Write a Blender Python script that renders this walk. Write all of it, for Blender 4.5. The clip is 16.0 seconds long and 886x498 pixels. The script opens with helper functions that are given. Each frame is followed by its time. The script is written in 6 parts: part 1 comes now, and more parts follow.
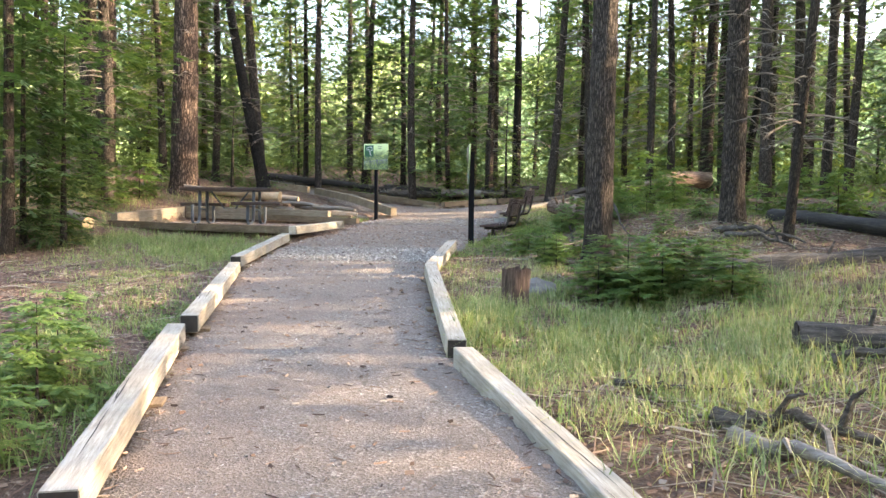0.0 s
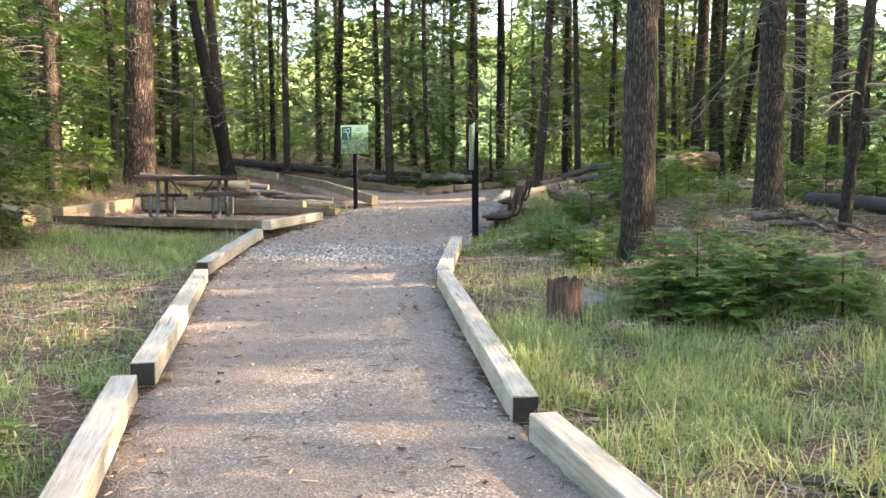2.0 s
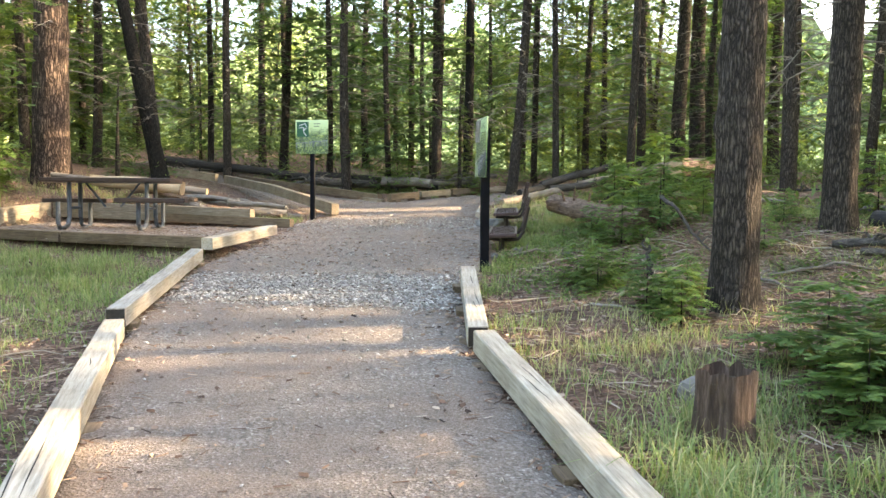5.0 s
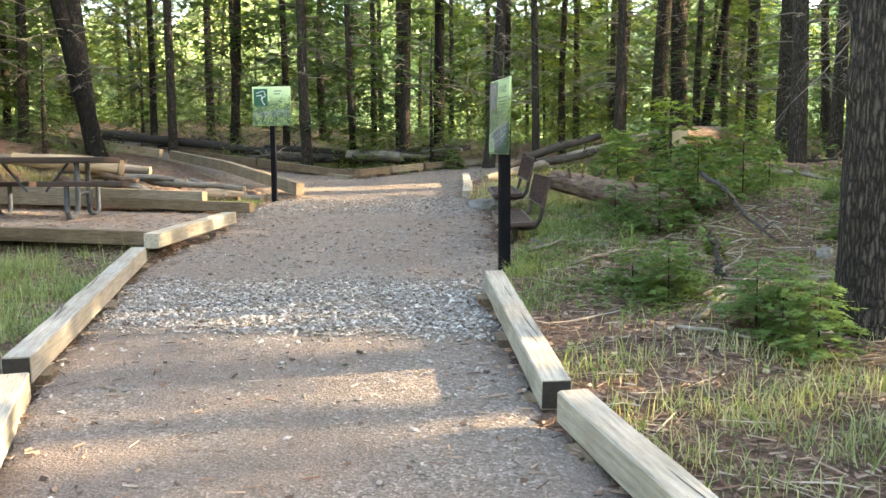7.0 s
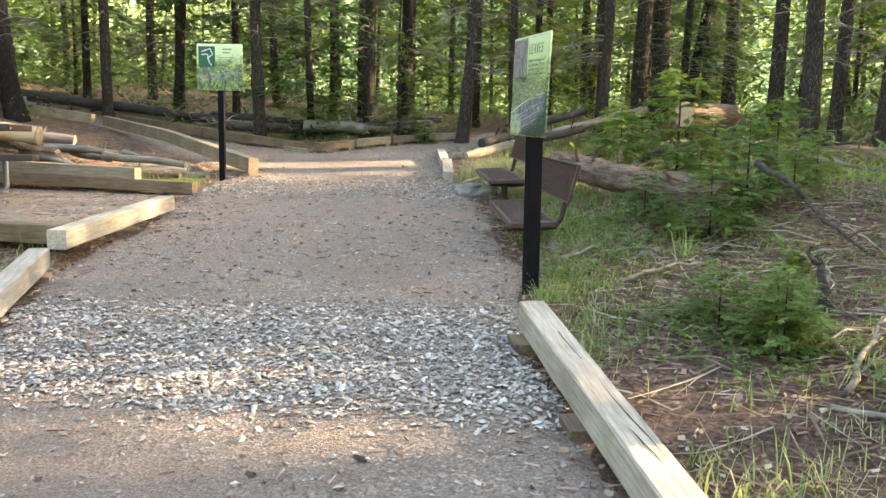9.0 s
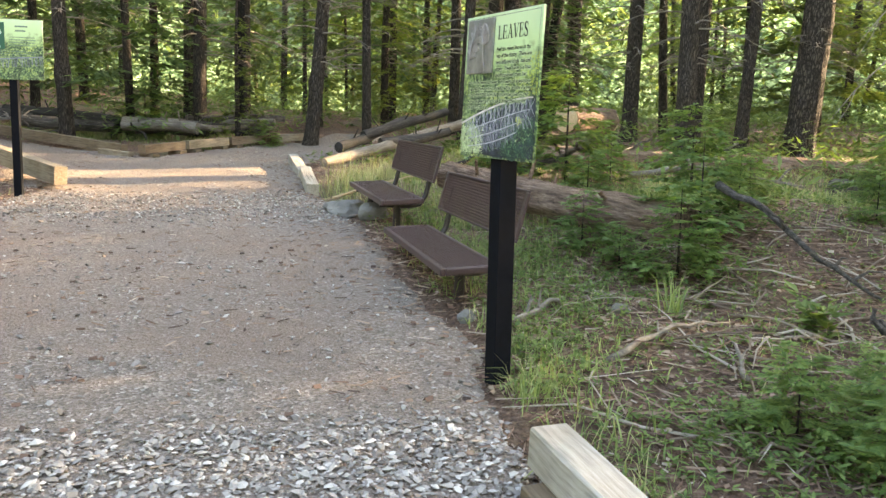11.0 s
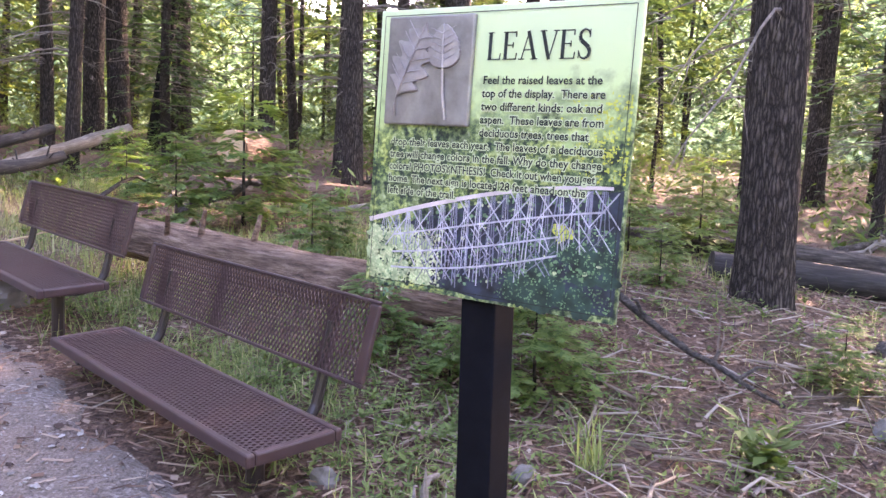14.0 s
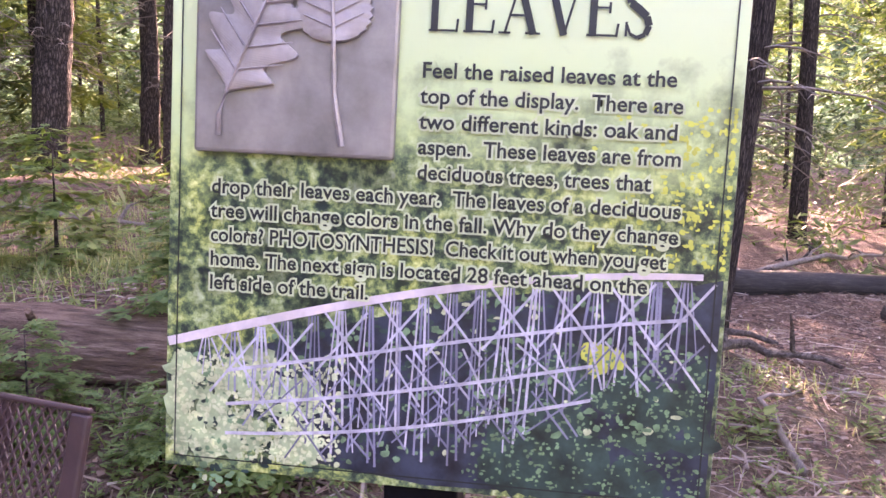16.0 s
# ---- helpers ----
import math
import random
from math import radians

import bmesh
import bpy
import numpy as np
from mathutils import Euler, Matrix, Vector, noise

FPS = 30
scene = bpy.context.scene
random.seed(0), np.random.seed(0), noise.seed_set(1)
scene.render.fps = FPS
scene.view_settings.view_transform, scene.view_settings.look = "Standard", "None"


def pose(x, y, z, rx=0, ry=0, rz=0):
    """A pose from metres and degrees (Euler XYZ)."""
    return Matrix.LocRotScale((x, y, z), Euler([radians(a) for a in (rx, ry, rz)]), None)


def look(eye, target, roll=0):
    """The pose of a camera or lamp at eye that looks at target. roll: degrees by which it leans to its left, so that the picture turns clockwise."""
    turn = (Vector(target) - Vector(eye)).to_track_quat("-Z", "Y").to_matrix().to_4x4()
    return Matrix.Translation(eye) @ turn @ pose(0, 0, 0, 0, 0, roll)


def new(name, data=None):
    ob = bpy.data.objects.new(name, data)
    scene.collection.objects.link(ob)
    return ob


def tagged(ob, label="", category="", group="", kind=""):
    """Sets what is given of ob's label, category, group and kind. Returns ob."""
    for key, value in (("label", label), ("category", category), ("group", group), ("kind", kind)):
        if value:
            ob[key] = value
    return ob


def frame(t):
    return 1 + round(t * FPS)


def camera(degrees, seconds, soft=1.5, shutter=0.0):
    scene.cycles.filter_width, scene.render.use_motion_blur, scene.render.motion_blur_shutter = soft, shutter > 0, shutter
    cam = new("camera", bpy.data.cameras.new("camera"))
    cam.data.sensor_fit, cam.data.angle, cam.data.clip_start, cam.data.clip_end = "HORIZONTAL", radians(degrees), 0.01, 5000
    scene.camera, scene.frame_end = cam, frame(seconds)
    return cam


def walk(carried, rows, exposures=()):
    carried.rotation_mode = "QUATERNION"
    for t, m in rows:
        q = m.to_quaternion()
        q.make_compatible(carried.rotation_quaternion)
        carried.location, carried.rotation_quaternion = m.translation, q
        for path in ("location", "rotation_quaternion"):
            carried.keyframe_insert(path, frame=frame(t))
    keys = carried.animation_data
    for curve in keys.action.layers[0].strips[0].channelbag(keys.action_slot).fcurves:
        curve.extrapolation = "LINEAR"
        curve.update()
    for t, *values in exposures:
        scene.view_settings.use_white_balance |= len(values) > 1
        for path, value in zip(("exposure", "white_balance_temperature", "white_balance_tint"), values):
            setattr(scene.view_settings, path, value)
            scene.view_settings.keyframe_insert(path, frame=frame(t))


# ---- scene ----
cam = camera(57.91, 16.0, soft=1.5)
EXPO = 3.2
PATH = [
    (0, (5.907, -2.866, 1.072), (5.035, -1.067, 1.012), 0.62),
    (0.5, (5.640, -2.547, 1.105), (4.770, -0.748, 1.036), 0.50),
    (1, (5.307, -2.253, 1.147), (4.458, -0.444, 1.059), 0.29),
    (1.5, (5.039, -1.885, 1.179), (4.207, -0.069, 1.082), -0.11),
    (2, (4.736, -1.545, 1.209), (3.944, 0.288, 1.105), -0.29),
    (2.5, (4.449, -1.237, 1.272), (3.705, 0.616, 1.159), -0.26),
    (3, (4.190, -0.852, 1.300), (3.470, 1.011, 1.191), 0.00),
    (3.5, (3.904, -0.520, 1.311), (3.207, 1.352, 1.211), 0.25),
    (4, (3.626, -0.149, 1.360), (2.961, 1.735, 1.263), 0.48),
    (4.2, (3.526, -0.009, 1.366), (2.865, 1.876, 1.275), 0.57),
    (6.3, (2.433, 1.479, 1.478), (1.861, 3.390, 1.332), -0.31),
    (6.5, (2.320, 1.634, 1.505), (1.767, 3.549, 1.348), -0.38),
    (7, (2.114, 2.022, 1.510), (1.583, 3.942, 1.337), -0.37),
    (7.5, (1.908, 2.411, 1.546), (1.402, 4.336, 1.355), -0.08),
    (8, (1.670, 2.799, 1.591), (1.203, 4.732, 1.379), 0.27),
    (8.2, (1.591, 2.938, 1.587), (1.130, 4.871, 1.364), 0.36),
    (10.3, (0.836, 4.614, 1.705), (0.671, 6.591, 1.449), 1.18),
    (10.5, (0.742, 4.747, 1.699), (0.635, 6.729, 1.450), 1.13),
    (11, (0.537, 5.128, 1.748), (0.556, 7.113, 1.502), 1.27),
    (11.5, (0.422, 5.505, 1.802), (0.547, 7.487, 1.568), 1.62),
    (12, (0.280, 5.854, 1.836), (0.536, 7.826, 1.624), 2.05),
    (12.5, (0.134, 6.217, 1.909), (0.550, 8.164, 1.724), 2.38),
    (13, (0.065, 6.586, 1.956), (0.649, 8.491, 1.782), 2.23),
    (13.5, (-0.018, 6.907, 1.961), (0.782, 8.732, 1.789), 1.81),
    (14, (-0.109, 7.170, 1.982), (0.873, 8.902, 1.792), 1.69),
    (14.5, (-0.084, 7.422, 1.975), (1.073, 9.039, 1.761), 1.51),
    (15, (-0.027, 7.685, 2.036), (1.315, 9.149, 1.805), 1.28),
    (15.5, (-0.014, 7.930, 2.085), (1.506, 9.210, 1.853), 1.30),
    (16, (0.074, 8.096, 2.083), (1.732, 9.190, 1.854), 0.59),
]

walk(cam, [(t, look(eye, target, roll)) for t, eye, target, roll in PATH],
     exposures=[(t, EXPO + e, k, g) for t, e, k, g in ((0, 0.4, 7400, 17), (4, 0.5, 7800, 14), (7, 0.54, 8100, 12), (9.5, 0.64, 8500, 14), (11, 0.7, 8600, 15), (13, 0.88, 7300, 33), (14.5, 0.95, 7100, 54), (16, 0.86, 7400, 64))])

# ---- light ----
SUN_BEARING, SUN_ELEVATION = radians(68), radians(18)
world = bpy.data.worlds.new("sky")
scene.world = world
world.use_nodes = True
wn = world.node_tree
sky = wn.nodes.new("ShaderNodeTexSky")
sky.sky_type, sky.sun_disc = "NISHITA", False
sky.sun_elevation, sky.sun_rotation = SUN_ELEVATION, SUN_BEARING
sky.dust_density = 2.5
wn.nodes["Background"].inputs[1].default_value = 0.15
wn.links.new(sky.outputs[0], wn.nodes["Background"].inputs[0])
sun_data = bpy.data.lights.new("sun", "SUN")
sun_data.energy, sun_data.angle, sun_data.color = 3.2, radians(0.6), (1.0, 0.84, 0.60)
sun = new("sun", sun_data)
sun_from = Vector((math.sin(SUN_BEARING) * math.cos(SUN_ELEVATION), math.cos(SUN_BEARING) * math.cos(SUN_ELEVATION), math.sin(SUN_ELEVATION)))
sun.matrix_world = look(sun_from * 60, (0, 0, 0))


# ---- materials ----
def material(name):
    m = bpy.data.materials.new(name)
    m.use_nodes = True
    nt = m.node_tree
    return m, nt, nt.nodes["Principled BSDF"]


def noise_tex(nt, scale, detail=6, stretch=(1, 1, 1), rough=0.6):
    tc = nt.nodes.new("ShaderNodeTexCoord")
    mp = nt.nodes.new("ShaderNodeMapping")
    mp.inputs["Scale"].default_value = stretch
    n = nt.nodes.new("ShaderNodeTexNoise")
    n.inputs["Scale"].default_value, n.inputs["Detail"].default_value, n.inputs["Roughness"].default_value = scale, detail, rough
    nt.links.new(tc.outputs["Object"], mp.inputs[0])
    nt.links.new(mp.outputs[0], n.inputs["Vector"])
    return n


def ramp(nt, fac, stops):
    r = nt.nodes.new("ShaderNodeValToRGB")
    while len(r.color_ramp.elements) < len(stops):
        r.color_ramp.elements.new(0.5)
    for e, (p, c) in zip(r.color_ramp.elements, stops):
        e.position, e.color = p, (*c, 1)
    nt.links.new(fac, r.inputs[0])
    return r


def mix(nt, fac, a, b, kind="MIX"):
    n = nt.nodes.new("ShaderNodeMix")
    n.data_type, n.blend_type = "RGBA", kind
    for sock, v in ((n.inputs[0], fac), (n.inputs[6], a), (n.inputs[7], b)):
        if isinstance(v, (float, int)):
            sock.default_value = v
        elif isinstance(v, tuple):
            sock.default_value = (*v, 1)
        else:
            nt.links.new(v, sock)
    return n.outputs[2]


def bump(nt, bsdf, height, strength=0.5, dist=0.02):
    b = nt.nodes.new("ShaderNodeBump")
    b.inputs["Strength"].default_value, b.inputs["Distance"].default_value = strength, dist
    nt.links.new(height, b.inputs["Height"])
    nt.links.new(b.outputs[0], bsdf.inputs["Normal"])


def plain(name, color, rough=0.6, metal=0.0, var=0.15, scale=8.0, bumpy=0.0):
    m, nt, b = material(name)
    n = noise_tex(nt, scale)
    n2 = noise_tex(nt, scale * 9)
    dark, light = tuple(c * (1 - var) for c in color), tuple(min(1, c * (1 + var)) for c in color)
    r = ramp(nt, n.outputs[0], [(0.3, dark), (0.7, light)])
    r2 = ramp(nt, n2.outputs[0], [(0.3, (0.8, 0.8, 0.8)), (0.7, (1, 1, 1))])
    nt.links.new(mix(nt, 0.6, r.outputs[0], r2.outputs[0], "MULTIPLY"), b.inputs["Base Color"])
    b.inputs["Roughness"].default_value, b.inputs["Metallic"].default_value = rough, metal
    if bumpy:
        bump(nt, b, n2.outputs[0], bumpy, 0.01)
    return m


def wood_mat(name, c1, c2, c3, along=(1, 14, 14), rough=0.8, relief=0.006):
    """Sawn or weathered wood: streaks along local x, knots and stains."""
    m, nt, b = material(name)
    grain = noise_tex(nt, 4.0, 8, along, 0.7)
    stain = noise_tex(nt, 2.2, 4)
    r = ramp(nt, grain.outputs[0], [(0.3, c1), (0.5, c2), (0.72, c3)])
    s = ramp(nt, stain.outputs[0], [(0.35, (0.62, 0.58, 0.52)), (0.6, (1, 1, 1))])
    info = nt.nodes.new("ShaderNodeObjectInfo")
    v = ramp(nt, info.outputs["Random"], [(0, (0.82, 0.84, 0.86)), (1, (1.0, 0.97, 0.9))])
    col = mix(nt, 0.7, r.outputs[0], s.outputs[0], "MULTIPLY")
    nt.links.new(mix(nt, 1.0, col, v.outputs[0], "MULTIPLY"), b.inputs["Base Color"])
    b.inputs["Roughness"].default_value = rough
    bump(nt, b, grain.outputs[0], 0.5 if relief < 0.01 else 1.0, relief)
    return m


def bark_mat(name, dark, light, scale=1.0, upright=5.0, crack=0.12):
    m, nt, b = material(name)
    tc = nt.nodes.new("ShaderNodeTexCoord")
    mp = nt.nodes.new("ShaderNodeMapping")
    mp.inputs["Scale"].default_value = (16 * scale, 16 * scale, 1.3 * upright * scale)
    wob = noise_tex(nt, 5 * scale, 4)
    add = nt.nodes.new("ShaderNodeVectorMath")
    add.operation = "MULTIPLY_ADD"
    add.inputs[1].default_value = (2.6, 2.6, 2.6)
    vor = nt.nodes.new("ShaderNodeTexVoronoi")
    vor.feature = "DISTANCE_TO_EDGE"
    vor.inputs["Scale"].default_value = 1.0
    nt.links.new(tc.outputs["Object"], mp.inputs[0])
    nt.links.new(wob.outputs[1], add.inputs[0])
    nt.links.new(mp.outputs[0], add.inputs[2])
    nt.links.new(add.outputs[0], vor.inputs["Vector"])
    fine = noise_tex(nt, 26 * scale, 8, (0.6, 0.6, 0.5), 0.7)
    r = ramp(nt, vor.outputs["Distance"], [(0.0, tuple(c * 0.4 for c in dark)), (crack, dark), (0.42, light)])
    f = ramp(nt, fine.outputs[0], [(0.33, (0.55, 0.52, 0.50)), (0.62, (1, 1, 1))])
    big = noise_tex(nt, 1.3, 3)
    g = ramp(nt, big.outputs[0], [(0.35, (0.75, 0.72, 0.7)), (0.65, (1.0, 0.97, 0.93))])
    col = mix(nt, 0.85, r.outputs[0], f.outputs[0], "MULTIPLY")
    nt.links.new(mix(nt, 1.0, col, g.outputs[0], "MULTIPLY"), b.inputs["Base Color"])
    b.inputs["Roughness"].default_value = 0.92
    b.inputs["Specular IOR Level"].default_value = 0.2
    h = mix(nt, 0.3, vor.outputs["Distance"], fine.outputs[0])
    bump(nt, b, h, 1.0, 0.05)
    return m


def leaf_mat(name, c1, c2, through_light=0.45, rough=0.6):
    m, nt, b = material(name)
    geo = nt.nodes.new("ShaderNodeNewGeometry")
    info = nt.nodes.new("ShaderNodeObjectInfo")
    r = ramp(nt, geo.outputs["Random Per Island"], [(0.0, c1), (1.0, c2)])
    tone = ramp(nt, info.outputs["Random"], [(0.0, (0.75, 0.85, 0.8)), (1.0, (1.0, 1.0, 0.85))])
    col = mix(nt, 1.0, r.outputs[0], tone.outputs[0], "MULTIPLY")
    nt.links.new(col, b.inputs["Base Color"])
    b.inputs["Roughness"].default_value = rough
    tr = nt.nodes.new("ShaderNodeBsdfTranslucent")
    nt.links.new(mix(nt, 1.0, col, (1.0, 1.0, 0.55), "MULTIPLY"), tr.inputs[0])
    ms = nt.nodes.new("ShaderNodeMixShader")
    ms.inputs[0].default_value = through_light
    out = nt.nodes["Material Output"]
    nt.links.new(b.outputs[0], ms.inputs[1])
    nt.links.new(tr.outputs[0], ms.inputs[2])
    nt.links.new(ms.outputs[0], out.inputs[0])
    return m


def ground_mat():
    """Forest floor: brown needles and duff, with mossy and dry patches."""
    m, nt, b = material("forest_floor")
    patch = noise_tex(nt, 0.35, 4)
    mid = noise_tex(nt, 2.5, 6)
    fine = noise_tex(nt, 38, 8, (1, 1, 1), 0.75)
    chips = nt.nodes.new("ShaderNodeTexVoronoi")
    chips.inputs["Scale"].default_value = 26
    tc = nt.nodes.new("ShaderNodeTexCoord")
    nt.links.new(tc.outputs["Object"], chips.inputs["Vector"])
    duff = ramp(nt, fine.outputs[0], [(0.32, (0.035, 0.019, 0.013)), (0.5, (0.18, 0.107, 0.076)), (0.68, (0.38, 0.275, 0.205))])
    chip = ramp(nt, chips.outputs["Color"], [(0.0, (0.5, 0.45, 0.42)), (0.8, (1, 0.95, 0.9)), (1.0, (1.5, 1.4, 1.25))])
    col = mix(nt, 0.8, duff.outputs[0], chip.outputs[0], "MULTIPLY")
    green = ramp(nt, fine.outputs[0], [(0.3, (0.06, 0.07, 0.03)), (0.7, (0.20, 0.22, 0.10))])
    fac = ramp(nt, patch.outputs[0], [(0.54, (0, 0, 0)), (0.70, (0.5, 0.5, 0.5))])
    col = mix(nt, fac.outputs[0], col, green.outputs[0])
    tone = ramp(nt, mid.outputs[0], [(0.3, (0.62, 0.6, 0.6)), (0.7, (1, 1, 1))])
    nt.links.new(mix(nt, 1.0, col, tone.outputs[0], "MULTIPLY"), b.inputs["Base Color"])
    b.inputs["Roughness"].default_value = 0.95
    bump(nt, b, mix(nt, 0.5, fine.outputs[0], chips.outputs["Distance"]), 1.0, 0.05)
    return m


def trail_mat():
    """Crushed fine gravel: pale purple-grey grit with brown needles."""
    m, nt, b = material("crushed_gravel")
    vor = nt.nodes.new("ShaderNodeTexVoronoi")
    vor.inputs["Scale"].default_value = 75
    tc = nt.nodes.new("ShaderNodeTexCoord")
    nt.links.new(tc.outputs["Object"], vor.inputs["Vector"])
    fine = noise_tex(nt, 90, 6, (1, 1, 1), 0.75)
    patch = noise_tex(nt, 1.1, 6)
    sep = nt.nodes.new("ShaderNodeSeparateColor")
    nt.links.new(vor.outputs["Color"], sep.inputs[0])
    grit = ramp(nt, sep.outputs[0], [(0.0, (0.11, 0.093, 0.082)), (0.6, (0.235, 0.207, 0.183)), (0.92, (0.36, 0.32, 0.287)), (1.0, (0.55, 0.51, 0.465))])
    brown = ramp(nt, fine.outputs[0], [(0.3, (0.09, 0.063, 0.048)), (0.5, (0.222, 0.168, 0.137)), (0.7, (0.385, 0.315, 0.268))])
    fac = ramp(nt, patch.outputs[0], [(0.38, (0.28, 0.28, 0.28)), (0.62, (0.9, 0.9, 0.9))])
    col = mix(nt, fac.outputs[0], grit.outputs[0], brown.outputs[0])
    f2 = ramp(nt, fine.outputs[0], [(0.3, (0.7, 0.7, 0.7)), (0.6, (1, 1, 1))])
    nt.links.new(mix(nt, 0.8, col, f2.outputs[0], "MULTIPLY"), b.inputs["Base Color"])
    b.inputs["Roughness"].default_value = 0.95
    bump(nt, b, mix(nt, 0.5, vor.outputs["Distance"], fine.outputs[0]), 1.0, 0.02)
    return m


def island_mat(name, stops, rough=0.85, bumpy=0.4, scale=40):
    m, nt, b = material(name)
    geo = nt.nodes.new("ShaderNodeNewGeometry")
    r = ramp(nt, geo.outputs["Random Per Island"], stops)
    n = noise_tex(nt, scale)
    f = ramp(nt, n.outputs[0], [(0.3, (0.7, 0.7, 0.7)), (0.7, (1, 1, 1))])
    nt.links.new(mix(nt, 0.7, r.outputs[0], f.outputs[0], "MULTIPLY"), b.inputs["Base Color"])
    b.inputs["Roughness"].default_value = rough
    bump(nt, b, n.outputs[0], bumpy, 0.01)
    return m


def backdrop_mat():
    """Distant leaves as one mottled mass: dark greens, sunlight painted in as yellow-green, and a soft glow in place of
    daylight.
    """
    m, nt, b = material("glowing_distant_leaves")
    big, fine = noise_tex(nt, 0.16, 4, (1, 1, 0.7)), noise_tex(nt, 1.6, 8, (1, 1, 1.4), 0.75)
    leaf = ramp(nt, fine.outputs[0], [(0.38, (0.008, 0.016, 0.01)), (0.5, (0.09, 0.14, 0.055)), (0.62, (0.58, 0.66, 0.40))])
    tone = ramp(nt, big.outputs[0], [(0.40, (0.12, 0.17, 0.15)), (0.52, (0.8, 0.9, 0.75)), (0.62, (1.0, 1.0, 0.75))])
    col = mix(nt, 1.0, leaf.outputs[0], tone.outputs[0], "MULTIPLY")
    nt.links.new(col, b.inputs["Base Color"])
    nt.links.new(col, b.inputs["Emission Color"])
    # emission stands in for daylight on the far leaves
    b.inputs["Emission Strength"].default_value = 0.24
    b.inputs["Roughness"].default_value = 1.0
    return m


GROUND, TRAIL = ground_mat(), trail_mat()
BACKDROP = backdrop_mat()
BARK = bark_mat("conifer_bark", (0.062, 0.053, 0.047), (0.185, 0.160, 0.142))
BARK_RED = bark_mat("old_pine_bark", (0.075, 0.055, 0.047), (0.25, 0.19, 0.155), 0.85, 2.4, 0.13)
BARK_DARK = bark_mat("burnt_bark", (0.02, 0.018, 0.016), (0.05, 0.045, 0.042))
DEADWOOD = wood_mat("bare_deadwood", (0.10, 0.08, 0.065), (0.22, 0.19, 0.165), (0.36, 0.33, 0.30))
REDLOG = wood_mat("peeled_red_log", (0.035, 0.022, 0.016), (0.22, 0.14, 0.10), (0.46, 0.34, 0.26), (1.3, 9, 9), 0.9, 0.04)
GREYLOG = wood_mat("grey_log", (0.02, 0.017, 0.015), (0.095, 0.083, 0.075), (0.24, 0.21, 0.19), (1.3, 9, 9), 0.9, 0.04)
BLACKLOG = wood_mat("charred_log", (0.012, 0.011, 0.01), (0.035, 0.031, 0.029), (0.09, 0.08, 0.072))
PALEWOOD = wood_mat("fresh_cut_wood", (0.42, 0.29, 0.17), (0.58, 0.43, 0.28), (0.68, 0.54, 0.38))
TIMBER = wood_mat("weathered_timber", (0.24, 0.215, 0.18), (0.44, 0.40, 0.345), (0.60, 0.56, 0.50))
TIMBER_MID = wood_mat("browned_timber", (0.15, 0.115, 0.08), (0.29, 0.235, 0.17), (0.42, 0.36, 0.28))
TIMBER_OLD = wood_mat("aged_brown_timber", (0.08, 0.055, 0.036), (0.19, 0.135, 0.09), (0.29, 0.22, 0.15))
ENDBLACK = plain("dark_end_grain", (0.028, 0.024, 0.021), 0.85, var=0.4, scale=30)
NEEDLE = leaf_mat("fir_needles", (0.038, 0.085, 0.036), (0.145, 0.22, 0.09), 0.5)
# lit version of the fir needles, with sunlight mixed into the yellow-green
NEEDLE_Y = leaf_mat("sun_tinted_needles", (0.09, 0.14, 0.035), (0.26, 0.31, 0.11), 0.55)
SHRUB = leaf_mat("shrub_leaves", (0.08, 0.14, 0.05), (0.22, 0.31, 0.11))
GRASS = leaf_mat("grass_blades", (0.13, 0.205, 0.085), (0.37, 0.45, 0.22), 0.45)
DRYGRASS = leaf_mat("dry_grass", (0.36, 0.33, 0.17), (0.66, 0.60, 0.38), 0.4)
SEEDLING = leaf_mat("seedling_needles", (0.09, 0.18, 0.062), (0.255, 0.37, 0.14), 0.5)
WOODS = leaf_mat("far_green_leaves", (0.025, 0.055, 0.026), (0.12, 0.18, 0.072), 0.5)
# sunlit copy of the far leaves: sunlight is put into the colour
WOODS_Y = leaf_mat("far_sun_tinted_leaves", (0.14, 0.20, 0.075), (0.40, 0.46, 0.23), 0.55)
STONE = island_mat("gravel_stone", [(0.0, (0.16, 0.142, 0.13)), (0.5, (0.31, 0.285, 0.265)), (0.85, (0.43, 0.405, 0.375)), (1.0, (0.60, 0.575, 0.54))])
LITTER = island_mat("forest_litter", [(0.0, (0.04, 0.024, 0.018)), (0.45, (0.22, 0.132, 0.094)), (0.88, (0.36, 0.265, 0.20)), (1.0, (0.48, 0.41, 0.34))])
TWIGS = island_mat("dead_twigs", [(0.0, (0.09, 0.06, 0.045)), (0.5, (0.22, 0.165, 0.125)), (1.0, (0.42, 0.37, 0.31))])
ROCK = plain("pale_rock", (0.18, 0.172, 0.158), 0.9, var=0.3, scale=5, bumpy=0.7)
BLACKPOST = plain("black_painted_post", (0.006, 0.0065, 0.009), 0.75, var=0.2, scale=20)
BLACKPOST.node_tree.nodes["Principled BSDF"].inputs["Specular IOR Level"].default_value = 0.08
BENCHMAT = plain("brown_plastic_coated_steel", (0.068, 0.038, 0.037), 0.42, var=0.15, scale=12)
BENCHPOST = plain("dark_brown_steel_tube", (0.03, 0.021, 0.02), 0.4, var=0.15)
TABLEMAT = plain("brown_coated_table", (0.05, 0.03, 0.025), 0.45, var=0.2)
GALV = plain("galvanised_tube", (0.075, 0.09, 0.11), 0.55, 0.2, var=0.2, scale=20)
